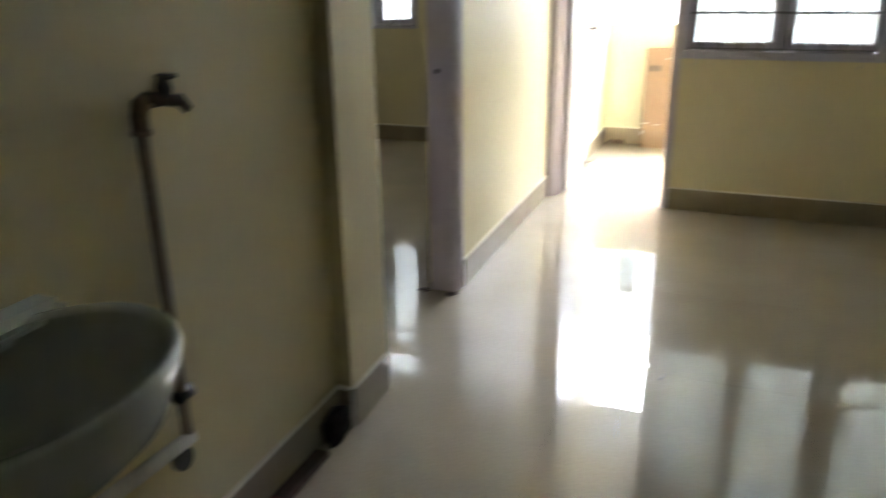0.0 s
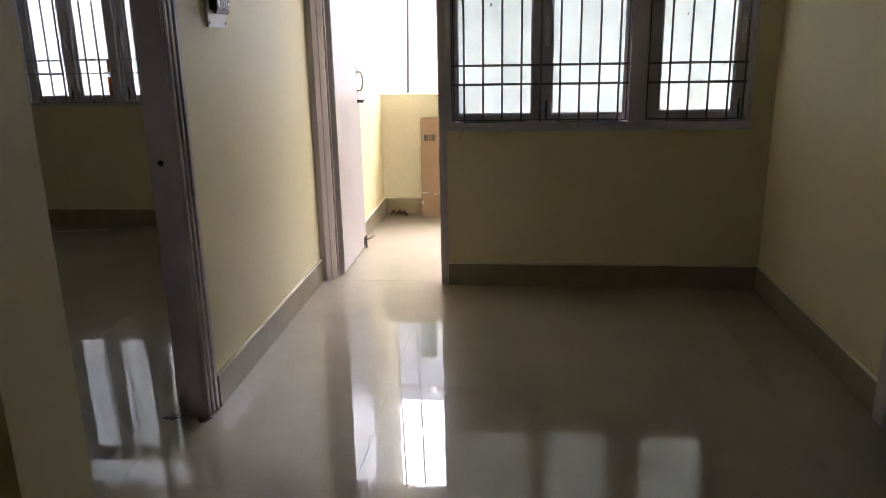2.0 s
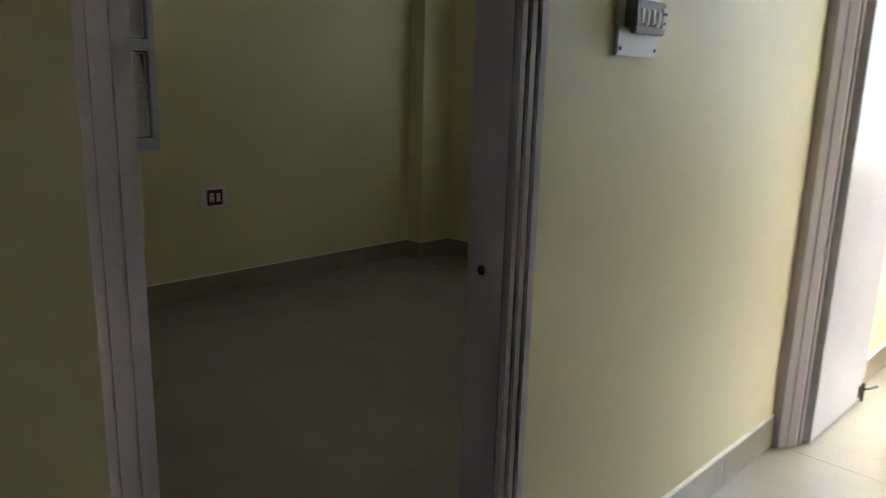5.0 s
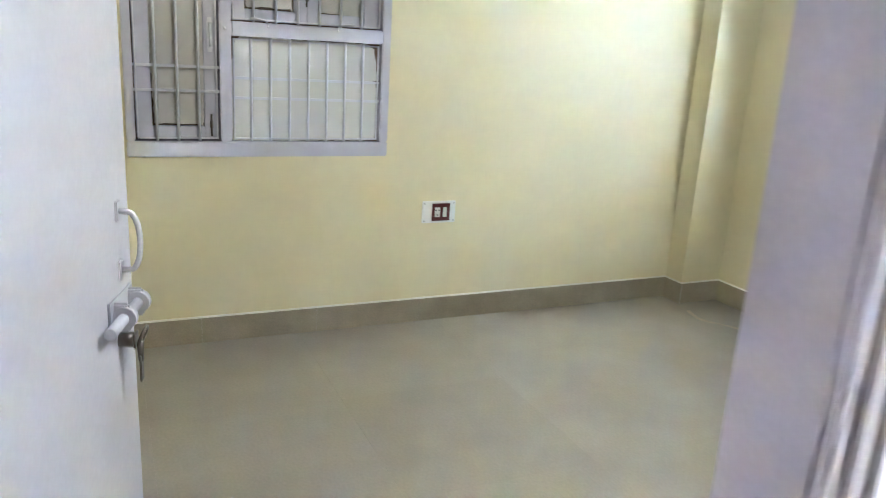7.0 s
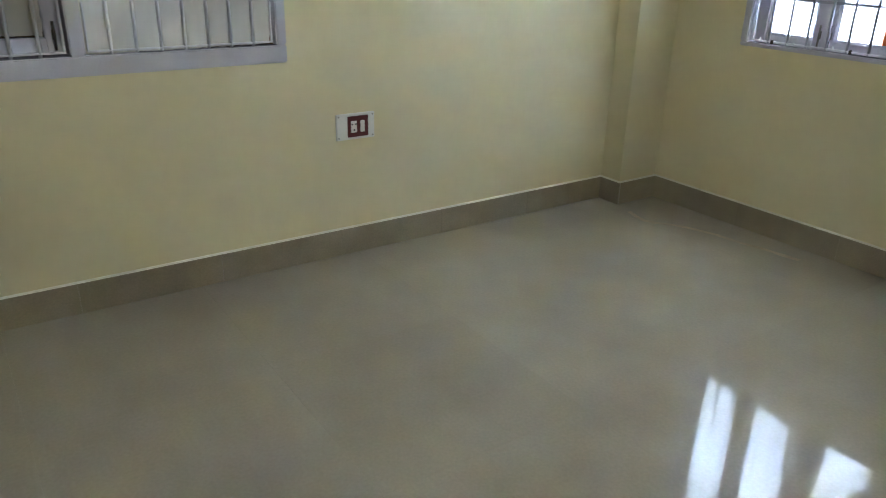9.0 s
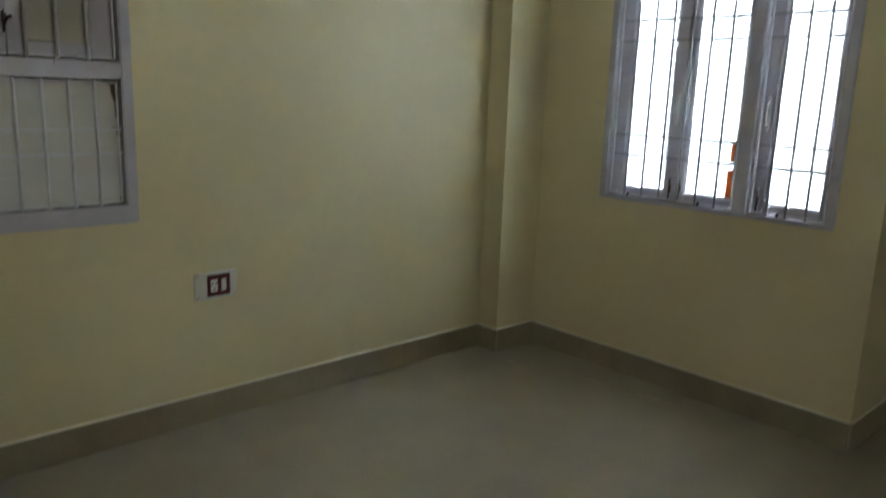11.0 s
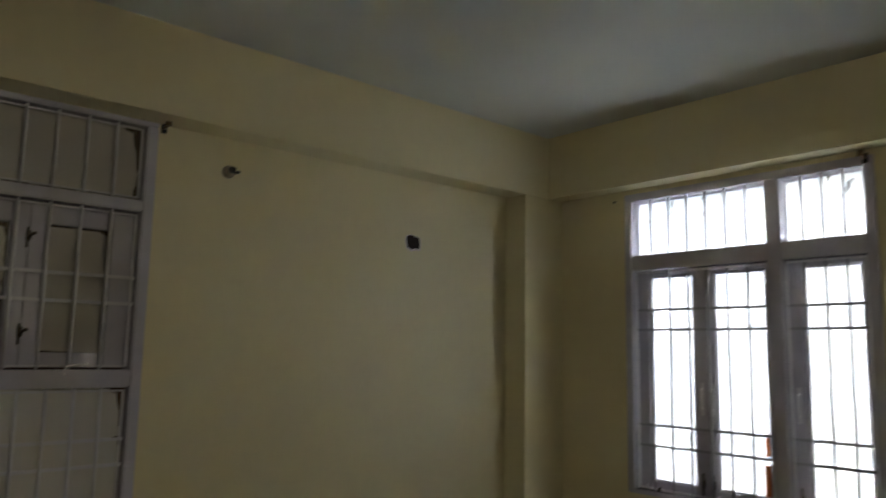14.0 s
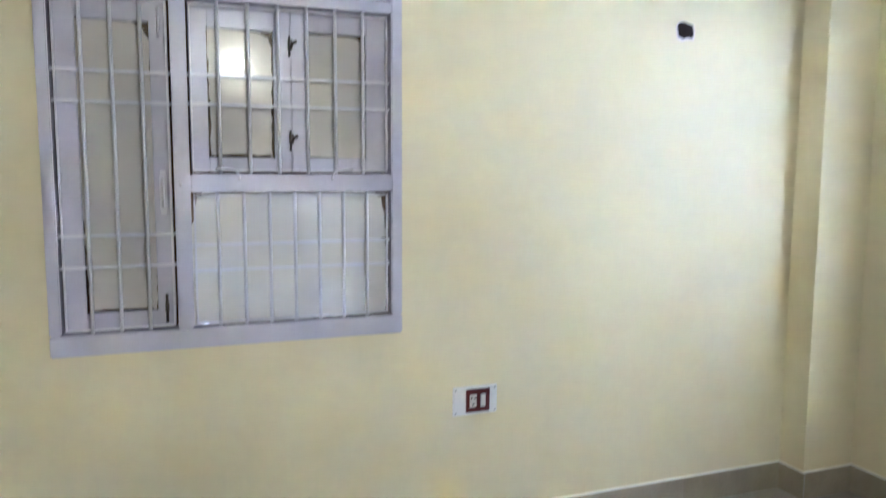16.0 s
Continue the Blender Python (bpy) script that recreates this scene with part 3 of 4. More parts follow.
bars(w_hall, 1.978, 2.507, Z0 + 0.03, Z1 - 0.05, 4, (1.187, 1.291, 1.845, 1.945), BARBACKLIT, r=0.0055)
for u in (0.94, 1.80):
    bm = bmesh.new()
    tube(bm, [(u, -0.02, Z0 + 0.03), (u + 0.004, -0.05, Z0 + 0.01), (u - 0.006, -0.045, Z0 - 0.035), (u - 0.02, -0.04, Z0 - 0.05)], 0.003, 6)
    part("stay_hook", bm, WINPAINT, w_hall, "bent wire stay hook")

# bright bedroom window
w_bright = thing("window_2", "bright silver grey barred window with white glass", "window", Matrix.Translation((0, 6.12, 0)), kind="structure")
Z0, Z1, UL, UR, M0, M1 = 0.984, 2.562, -2.710, -1.452, -1.930, -1.860
for d in ((UL, UR, Z0, Z0 + 0.022), (UL, UR, Z1 - 0.042, Z1), (UL, UL + 0.045, Z0 + 0.022, Z1 - 0.042), (UR - 0.045, UR, Z0 + 0.022, Z1 - 0.042), (M0, M1, Z0 + 0.022, Z1 - 0.042), (UL + 0.045, M0, 2.140, 2.222), (M1, UR - 0.045, 2.140, 2.222)):
    member(w_bright, *d)
sash(w_bright, UL + 0.0452, -2.2655, Z0 + 0.0222, 2.1398, 31, "plain", 1, (0.066, 0.073, 0.043, 0.028))
sash(w_bright, -2.265, M0 - 0.0002, Z0 + 0.0222, 2.1398, 32, "plain", -1, (0.036, 0.032, 0.043, 0.028))
sash(w_bright, M1 + 0.0002, UR - 0.0452, Z0 + 0.0222, 2.1398, 33, "plain", -1, (0.064, 0.035, 0.043, 0.028))
for i, (a, b) in enumerate(((UL + 0.045, M0), (M1, UR - 0.045))):
    pane_and_smear(w_bright, a, b, 2.222, Z1 - 0.042, 0.052, 34 + i, "marked")
    glazing_bead(w_bright, a, b, 2.222, Z1 - 0.042, 0.030, 0.0500, 0.010)
bars(w_bright, UL + 0.045, M0, Z0 + 0.02, Z1 - 0.04, 6, (1.232, 1.336, 1.826, 1.930), BARHALFBACKLIT, r=0.0065)
bars(w_bright, M1, UR - 0.045, Z0 + 0.02, Z1 - 0.04, 3, (1.232, 1.336, 1.826, 1.930), BARHALFBACKLIT, r=0.0065)
for u, length in ((-2.62, 0.20), (-2.22, 0.24), (-1.80, 0.20)):
    bm = bmesh.new()
    z = Z0 + 0.026
    tube(bm, [(u, 0.030, z + 0.020), (u + 0.006, 0.018, z + 0.004), (u + length * 0.5, 0.014, z + 0.0045), (u + length, 0.008, z + 0.004), (u + length + 0.012, -0.002, z + 0.016)], 0.004, 8)
    part("stay_hook", bm, BARLIGHT, w_bright, "bent wire stay hook")
    bm = bmesh.new()
    box(bm, u + length * 0.4, u + length * 0.4 + 0.012, -0.002, 0.016, z - 0.003, z + 0.018, 0.003)
    part("stay_peg", bm, KEYMETAL, w_bright, "small dark stay peg")
for d in ((UL + 0.045, M0, Z0 + 0.022, 2.14), (M1, UR - 0.045, Z0 + 0.022, 2.14)):
    grille_frame(w_bright, *d)

# papered bedroom window
w_paper = thing("window_3", "silver grey barred window papered over behind its glass", "window", Matrix.Translation((-3.318, 0, 0)) @ Matrix.Rotation(math.pi / 2, 4, "Z"), kind="structure")
Z0, Z1, UL, UR, M0, M1 = 0.962, 2.606, 2.492, 3.768, 2.915, 2.970
for d in ((UL, UR, Z0, Z0 + 0.075), (UL, UR, Z1 - 0.039, Z1), (UL, UL + 0.04, Z0 + 0.075, Z1 - 0.039), (UR - 0.045, UR, Z0 + 0.075, Z1 - 0.039), (M0, M1, Z0 + 0.075, Z1 - 0.039), (UL + 0.04, M0, 2.217, 2.264), (M1, UR - 0.045, 2.217, 2.264), (M1, UR - 0.045, 1.534, 1.602)):
    member(w_paper, *d)
sash(w_paper, UL + 0.046, M0 - 0.006, Z0 + 0.081, 2.211, 41, "paper", 1, (0.072, 0.062, 0.062, 0.078))
sash(w_paper, M1 + 0.007, 3.3425, 1.608, 2.211, 42, "paper", 0, (0.064, 0.062, 0.055, 0.082))
sash(w_paper, 3.343, UR - 0.051, 1.608, 2.211, 47, "paper", 0, (0.058, 0.082, 0.056, 0.076))
for z in (1.735, 2.085):
    bm = bmesh.new()
    box(bm, 3.333, 3.351, 0.030, 0.0395, z - 0.020, z + 0.020, 0.003)
    tube(bm, [(3.342, 0.030, z - 0.012), (3.349, 0.018, z + 0.004), (3.363, 0.016, z + 0.010)], [0.006, 0.005, 0.007], 8)
    tube(bm, [(3.338, 0.028, z - 0.045), (3.338, 0.028, z + 0.03)], 0.004, 8)
    part("catch", bm, KEYMETAL, w_paper, "dark sash catch")
for u, z, s_ in ((3.06, 1.603, 1), (3.57, 1.603, -1), (2.935, 1.572, 1)):
    bm = bmesh.new()
    tube(bm, [(u, 0.004, z + 0.018), (u + s_ * 0.030, -0.002, z + 0.016), (u + s_ * 0.070, -0.006, z + 0.010), (u + s_ * 0.085, -0.010, z - 0.010), (u + s_ * 0.080, -0.018, z - 0.020)] if u > 3 else [(u, -0.014, z), (u, -0.030, z), (u + 0.004, -0.034, z - 0.012)], 0.0042, 8)
    part("stay_hook", bm, BARLIGHT, w_paper, "bent wire stay hook")


for d in ((UL + 0.04, M0, Z0 + 0.075, 2.217), (UL + 0.04, M0, 2.264, Z1 - 0.039), (M1, UR - 0.045, Z0 + 0.075, 1.534), (M1, UR - 0.045, 1.602, 2.217), (M1, UR - 0.045, 2.264, Z1 - 0.039)):
    grille_frame(w_paper, *d)
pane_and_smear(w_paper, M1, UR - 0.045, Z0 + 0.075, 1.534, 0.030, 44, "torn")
pane_and_smear(w_paper, M1, UR - 0.045, 2.264, Z1 - 0.039, 0.030, 45, "paper")
pane_and_smear(w_paper, UL + 0.04, M0, 2.264, Z1 - 0.039, 0.030, 46, "paper")
bars(w_paper, UL + 0.04, M0, Z0 + 0.075, 2.217, 3, (1.272, 1.384, 1.850, 1.956), BARLIGHT)
bars(w_paper, UL + 0.04, M0, 2.264, Z1 - 0.039, 3, (), BARLIGHT)
bars(w_paper, M1, UR - 0.045, Z0 + 0.075, 1.534, 7, (1.245, 1.340), BARLIGHT)
bars(w_paper, M1, UR - 0.045, 1.602, 2.217, 6, (1.853, 1.956), BARLIGHT)
bars(w_paper, M1, UR - 0.045, 2.264, Z1 - 0.039, 6, (), BARLIGHT)
for u0, u1, z0, z1 in ((UL + 0.016, M0 + 0.03, Z0 + 0.015, Z1 - 0.016), (M0 + 0.031, UR - 0.016, 1.565, Z1 - 0.016)):
    boxpart("shutter_board", (u0, u1, 0.088, 0.115, z0, z1), BROWNBOARD, w_paper, 0.0, "brown board behind the papered glass")


# ---- electrical things ----
def socket_plate(m, w, h, name, label):
    ob = thing(name, label, "switchboard", m)
    boxpart("plate", (-w / 2, w / 2, -0.012, -0.001, -h / 2, h / 2), PLASTIC, ob, 0.003)
    return ob


ON_A = Matrix.Rotation(math.pi / 2, 4, "Z")
so = socket_plate(Matrix.Translation((-3.318, 4.094, 0.644)) @ ON_A, 0.203, 0.125, "wall_socket", "white wall socket plate with a maroon switch module")
boxpart("module", (-0.045, 0.065, -0.017, -0.0125, -0.050, 0.050), MAROON, so, 0.003, "maroon module frame")
boxpart("socket_face", (-0.029, 0.003, -0.020, -0.0172, -0.028, 0.028), PLASTIC, so, 0.002)
boxpart("rocker", (0.020, 0.044, -0.022, -0.0172, -0.028, 0.028), PLASTIC, so, 0.003)
# Black discs on the socket face give the pin holes their shade.
for u, z in ((-0.022, 0.012), (-0.004, 0.012), (-0.013, -0.015)):
    bm = bmesh.new()
    tube(bm, [(u, -0.0201, z), (u, -0.0212, z)], 0.0045, 8)
    part("pin_hole_disc", bm, BLACK, so)
for u, z in ((-0.09, 0.05), (0.09, 0.05), (-0.09, -0.05), (0.09, -0.05)):
    bm = bmesh.new()
    tube(bm, [(u, -0.0121, z), (u, -0.0138, z)], 0.0045, 8)
    part("screw", bm, STEEL, so)

sb = socket_plate(Matrix.Translation((0.045, 3.398, 1.588)) @ ON_A, 0.186, 0.18, "switchboard", "white switchboard with a row of rocker switches")
boxpart("module", (-0.048, 0.092, -0.030, -0.0125, -0.038, 0.039), material("brown_switch_bezel", (0.15, 0.10, 0.085), 0.4), sb, 0.004, "brown bezel")
boxpart("breaker", (-0.072, -0.0505, -0.045, -0.0125, -0.026, 0.036), BLACK, sb, 0.003, "black breaker")
for k in range(4):
    bm = bmesh.new()
    box(bm, -0.036 + k * 0.026, -0.019 + k * 0.026, -0.037, -0.0302, -0.017, 0.019, 0.003)
    part("rocker", bm, PLASTIC, sb).rotation_euler = (radians(4 if k % 2 else -3), 0, 0)
boxpart("socket_face", (0.068, 0.089, -0.034, -0.0302, -0.024, 0.026), PLASTIC, sb, 0.002)
# Pin holes drawn as black discs, no recess behind them.
for u, z in ((0.0735, 0.012), (0.0835, 0.012), (0.0785, -0.010)):
    bm = bmesh.new()
    tube(bm, [(u, -0.0341, z), (u, -0.0352, z)], 0.004, 8)
    part("pin_hole_disc", bm, BLACK, sb)
for u, z in ((-0.080, 0.073), (0.080, 0.073), (-0.080, -0.073), (0.080, -0.073)):
    bm = bmesh.new()
    tube(bm, [(u, -0.0121, z), (u, -0.0140, z)], 0.0045, 8)
    part("screw", bm, BLACK, sb)

# wall bulb on a batten holder
bulb = thing("wall_bulb", "lit white bulb in a black wall holder", "lamp", Matrix.Translation((-0.12, 3.46, 2.42)))
bm = bmesh.new()
lathe(bm, [(0.03, -0.001), (0.03, -0.012), (0.02, -0.02), (0.018, -0.045)], 16, Matrix.Rotation(math.pi / 2, 4, "Y"))
part("holder", bm, BLACK, bulb)
bm = bmesh.new()
lathe(bm, [(0.012, -0.046), (0.02, -0.06), (0.03, -0.085), (0.028, -0.105), (0.015, -0.118)], 16, Matrix.Rotation(math.pi / 2, 4, "Y"))
gl = part("globe", bm, GLOW, bulb, "glowing white globe")
gl.visible_shadow = False

# ---- wall fittings in the bedroom ----
def wall_blob(name, m, parts, label, category):
    ob = thing(name, label, category, m)
    for nm, bm, mat in parts:
        part(nm, bm, mat, ob)
    return ob


bm1, bm2 = bmesh.new(), bmesh.new()
lathe(bm1, [(0.028, 0.001), (0.028, 0.010), (0.017, 0.018), (0.016, 0.040)], 16)
tube(bm2, [(0.0, 0.0, 0.038), (0.010, 0.012, 0.055), (0.004, 0.026, 0.052)], 0.007, 8)
box(bm2, -0.014, 0.012, -0.016, 0.012, 0.036, 0.058, 0.004)
wall_blob("lamp_holder", Matrix.Translation((-3.318, 4.078, 2.443)) @ Matrix.Rotation(math.pi / 2, 4, "Y"), (("cup", bm1, material("stained_bakelite_cup", (0.34, 0.28, 0.20), 0.5, cloud=0.2, scale=30)), ("terminal", bm2, BLACK)), "empty lamp holder with black terminals on the wall", "lamp holder")
# A flat near-black face on the wall stands for the shade in the hole.
bm1 = bmesh.new()
edge = [(-0.046, 0.012), (-0.040, 0.030), (-0.014, 0.038), (0.016, 0.033), (0.040, 0.026), (0.047, -0.002), (0.043, -0.032), (0.014, -0.030), (-0.012, -0.038), (-0.038, -0.027)]
vs = [bm1.verts.new((0.0015, u, z)) for u, z in edge]
bm1.faces.new(vs)
lip = bmesh.new()
a = [lip.verts.new((0.001, u * 1.16, z * 1.2 - 0.004)) for u, z in edge]
b = [lip.verts.new((0.003, u, z)) for u, z in edge]
for i in range(len(a)):
    lip.faces.new((a[i], a[(i + 1) % len(a)], b[(i + 1) % len(b)], b[i]))
wall_blob("wall_hole", Matrix.Translation((-3.318, 5.112, 2.250)), (("opening", bm1, HOLE), ("broken_edge", lip, PAPER)), "ragged wall hole, its dark inside painted on a flat face", "hole")


def bracket(m, label):
    bm1, bm2 = bmesh.new(), bmesh.new()
    box(bm1, -0.012, 0.012, -0.004, 0.0, -0.022, 0.022, 0.002)
    tube(bm2, [(0, -0.003, 0), (0, -0.035, 0.004), (0, -0.05, 0.012)], 0.007, 8)
    tube(bm2, [(0, -0.048, 0.0), (0, -0.05, 0.026)], 0.013, 10)
    return wall_blob("curtain_bracket", m, (("plate", bm1, BLACK), ("hook", bm2, BRASS)), label, "bracket")


bracket(Matrix.Translation((-3.304, 3.785, 2.572)) @ Matrix.Rotation(math.pi / 2, 4, "Z"), "dark curtain rod bracket at the papered window")
bracket(Matrix.Translation((-1.482, 6.106, 2.548)), "dark curtain rod bracket at the bright window")
bm1 = bmesh.new()
tube(bm1, [(-2.775, 6.119, 2.535), (-2.775, 6.105, 2.533)], 0.006, 8)
wall_blob("wall_nail", Matrix(), (("nail", bm1, BLACK),), "small dark nail beside the window", "nail")
bm1, bm2 = bmesh.new(), bmesh.new()
tube(bm1, [(0, 0, 0.001), (0.002, 0, -0.02), (0.001, 0.002, -0.034)], 0.003, 8)
tube(bm2, [(0.0, 0.0, -0.030), (0.010, 0, -0.036), (0.010, 0, -0.046), (-0.005, 0, -0.049), (-0.010, 0, -0.042)], 0.005, 8)
wall_blob("ceiling_hook", Matrix.Translation((-1.895, 4.135, CEIL - 0.001)), (("wire", bm1, SLATE), ("hook", bm2, BLACK)), "short wire and hook hanging from the ceiling", "hook")

# orange tape on the bright window
bm = bmesh.new()
pts = ragged(-2.002, -1.972, 1.05, 1.20, 0.004, 0.02, 5)
bm.faces.new([bm.verts.new((u, 0.0495, z)) for u, z in pts])
pts = ragged(-1.994, -1.972, 1.24, 1.34, 0.004, 0.02, 8)
bm.faces.new([bm.verts.new((u, 0.0495, z)) for u, z in pts])
part("orange_tape", bm, ORANGE, w_bright, "torn orange tape at the pane's edge")

# cement stain on the bedroom floor
bm = bmesh.new()
rnd = random.Random(3)
line = [(-3.02 + 0.075 * k, 5.80 - 0.11 * math.exp(-((k - 2) / 2.0) ** 2) + 0.012 * k) for k in range(14)]
up = [bm.verts.new((x, y + 0.012 + rnd.uniform(0, 0.012), 0.0008)) for x, y in line]
dn = [bm.verts.new((x, y - 0.008 - rnd.uniform(0, 0.016), 0.0008)) for x, y in line]
for i in range(len(line) - 1):
    bm.faces.new((dn[i], dn[i + 1], up[i + 1], up[i]))
tagged(new("floor_stain", mesh("floor_stain", bm, STAIN)), "thin brown dried cement streak on the floor", "stain")

for x, y, length, lean in ((0.722, 2.63, 0.19, 0.02), (0.735, 3.43, 0.10, 0.05), (0.93, 2.03, 0.13, -0.1), (1.02, 2.45, 0.05, 0.3)):
    bm = bmesh.new()
    tube(bm, [(0, 0, 0.0012), (lean * length * 0.6, length * 0.5, 0.0012), (lean * length, length, 0.0012)], [0.0008, 0.0016, 0.0006], 6)
    tagged(new("hairline_mark", mesh("hairline_mark", bm, SLATE)), "thin dark hairline mark on the floor tile", "mark", "hairline marks on the hall floor").location = (x, y, 0)
# Low dark ragged patches on the floor at the bedroom door frame's foot.
for x, y, seed in ((0.03, 2.955, 1), (-0.11, 2.965, 2)):
    bm = bmesh.new()
    rnd = random.Random(seed)
    vs = [bm.verts.new((0.036 * rnd.uniform(0.5, 1.1) * math.cos(a), 0.035 * rnd.uniform(0.5, 1.1) * math.sin(a), 0.001)) for a in (2 * math.pi * k / 14 for k in range(14))]
    top = bm.verts.new((0, 0.0, 0.005))
    for k in range(14):
        bm.faces.new((vs[k], vs[(k + 1) % 14], top))
    tagged(new("dark_foot_patch", mesh("dark_foot_patch", bm, WOOD)), "dark ragged patch at the foot of the door frame", "dirt", "dirt at the door foot").location = (x, y - 0.015, 0)

# ---- wash basin and tap in the hall ----
basin = thing("wash_basin", "grey white ceramic wall-hung wash basin", "wash basin", Matrix.Translation((0.046, 0.572, 0.072)))


def outline(sx, z, cx=0.20, rx=0.215, ry=0.27, seg=36):
    out = []
    for k in range(seg):
        a = 2 * math.pi * k / seg
        x, y = math.cos(a), math.sin(a)
        x = x if x > 0 else x * 0.86
        out.append((max(cx + rx * sx * x, 0.001), ry * sx * y, z))
    return out


bm = bmesh.new()
rings = [[bm.verts.new(p) for p in outline(q, z)] for q, z in ((0.30, 0.63), (0.62, 0.645), (0.86, 0.695), (0.97, 0.755), (1.0, 0.795), (0.985, 0.806), (0.94, 0.806), (0.90, 0.795), (0.84, 0.75), (0.66, 0.70), (0.30, 0.675), (0.09, 0.672))]
for a, b in zip(rings, rings[1:]):
    for k in range(len(a)):
        f = bm.faces.new((a[k], a[(k + 1) % len(a)], b[(k + 1) % len(a)], b[k]))
        f.smooth = True
bm.faces.new(rings[0])
bm.faces.new(rings[-1])
part("bowl", bm, CERAMIC, basin)
boxpart("ledge", (0.001, 0.085, -0.21, 0.24, 0.770, 0.818), CERAMIC, basin, 0.02)
bm = bmesh.new()
lathe(bm, [(0.02, 0.673), (0.024, 0.676), (0.010, 0.677)], 16, Matrix.Translation((0.2, 0, 0)))
part("waste", bm, STEEL, basin)
bm = bmesh.new()
tube(bm, [(0.045, 0.0, 0.817), (0.045, 0, 0.90), (0.06, 0, 0.925), (0.13, 0, 0.92), (0.15, 0, 0.895)], [0.017, 0.013, 0.013, 0.011, 0.010], 12)
tube(bm, [(0.045, 0, 0.92), (0.045, 0, 0.955)], [0.010, 0.018], 12)
part("pillar_tap", bm, STEEL, basin, "small chrome pillar tap")
bm = bmesh.new()
tube(bm, [(0.2, 0, 0.63), (0.2, 0, 0.50), (0.2, 0.02, 0.43)], 0.020, 12)
part("waste_pipe", bm, SLATE, basin)

tap = thing("water_tap", "dark tap on an exposed upright wall pipe", "tap", Matrix.Translation((0.046, 1.096, 0.03)))
bm = bmesh.new()
tube(bm, [(0.02, 0.0, 0.37), (0.02, 0.0, 0.8), (0.02, 0.0, 1.115), (0.022, 0.006, 1.14), (0.03, 0.022, 1.148)], 0.013, 12)
part("pipe", bm, BROWNPIPE, tap)
bm = bmesh.new()
tube(bm, [(0.028, 0.015, 1.146), (0.045, 0.045, 1.143), (0.060, 0.075, 1.138), (0.068, 0.088, 1.118)], [0.017, 0.013, 0.014, 0.011], 12)
part("spout", bm, KEYMETAL, tap, "dark metal spout")
bm = bmesh.new()
tube(bm, [(0.020, 0.0, 1.085), (0.020, 0.0, 1.115), (0.022, 0.006, 1.136), (0.029, 0.020, 1.146)], [0.017, 0.0175, 0.0185, 0.0175], 14)
tube(bm, [(0.020, 0.0, 1.078), (0.020, 0.0, 1.088)], 0.020, 14)
part("elbow", bm, material("rusty_pipe_elbow", (0.24, 0.17, 0.12), 0.5, cloud=0.3, grain=0.2, scale=30), tap, "rusty brown threaded elbow")
bm = bmesh.new()
tube(bm, [(0.046, 0.05, 1.145), (0.046, 0.05, 1.166), (0.046, 0.05, 1.190)], [0.013, 0.017, 0.010], 12)
box(bm, 0.032, 0.075, 0.04, 0.065, 1.184, 1.194, 0.004)
part("lever", bm, BLACK, tap)
bm = bmesh.new()
tube(bm, [(0.02, -0.016, 0.485), (0.02, 0.03, 0.485)], 0.017, 12)
part("valve", bm, BLACK, tap)
drain = thing("drain_pipe", "short pale waste pipe with a black wall inlet", "pipe", Matrix.Translation((0.046, 1.100, 0.04)))
bm = bmesh.new()
tube(bm, [(0.022, -0.45, 0.385), (0.022, -0.02, 0.362), (0.022, 0.006, 0.362)], 0.017, 12)
part("pipe", bm, PLASTIC, drain)
bm = bmesh.new()
tube(bm, [(0.0005, -0.02, 0.312), (0.018, -0.02, 0.312)], 0.028, 18)
part("inlet", bm, BLACK, drain)

# Dark strip along the skirting: timber offcut and shadow in one dark colour.
plank = thing("shadowed_plank", "dark brown timber offcut along the skirting, shadow in its colour", "plank", Matrix.Translation((0.087, 1.50, 0)))
bm = bmesh.new()
box(bm, -0.026, 0.024, -0.55, 0.130, 0.0005, 0.022, 0.004)
bmesh.ops.subdivide_edges(bm, edges=[e for e in bm.edges if e.calc_length() > 0.5], cuts=6)
for v in bm.verts:
    v.co.x += 0.004 * noise.noise((v.co.y * 5, 0, 3))
part("board", bm, WOOD, plank)
bm = bmesh.new()
box(bm, -0.02, 0.016, -0.30, -0.12, 0.0225, 0.030, 0.003)
part("worn_strip", bm, material("reddish_worn_wood", (0.20, 0.06, 0.03), 0.7, cloud=0.3, scale=10), plank, "worn reddish strip")

bm = bmesh.new()
bmesh.ops.create_icosphere(bm, subdivisions=4, radius=1.0)
for v in bm.verts:
    p = v.co.copy()
    k = 1 + 0.30 * noise.noise(p * 1.9) + 0.22 * abs(noise.noise(p * 4.3)) + 0.08 * noise.noise(p * 11)
    v.co = Vector((0.027 * p.x * k, 0.066 * p.y * k, max(0.060 + 0.062 * p.z * k, 0.001)))
rag = tagged(new("black_rag", mesh("black_rag", bm, material("black_dirty_cloth", (0.016, 0.012, 0.010), 0.95, cloud=0.4, grain=0.3, scale=25, bump=0.6, bump_scale=180))), "crumpled black rag in the corner by the skirting", "rag")
rag.location = (0.096, 1.718, 0)

# ---- balcony ----
carton = thing("cardboard_box", "flat brown cardboard box standing against the parapet", "box", Matrix.Translation((0.458, 6.448, 0)) @ Matrix.Rotation(radians(-3), 4, "X"))
boxpart("body", (0.0, 0.42, 0.0, 0.10, 0.001, 0.826), CARD, carton, 0.004)
bm = bmesh.new()
for u, w in ((0.028, 0.035), (0.07, 0.012), (0.09, 0.03)):
    box(bm, u, u + w, -0.0012, -0.0005, 0.640, 0.690)
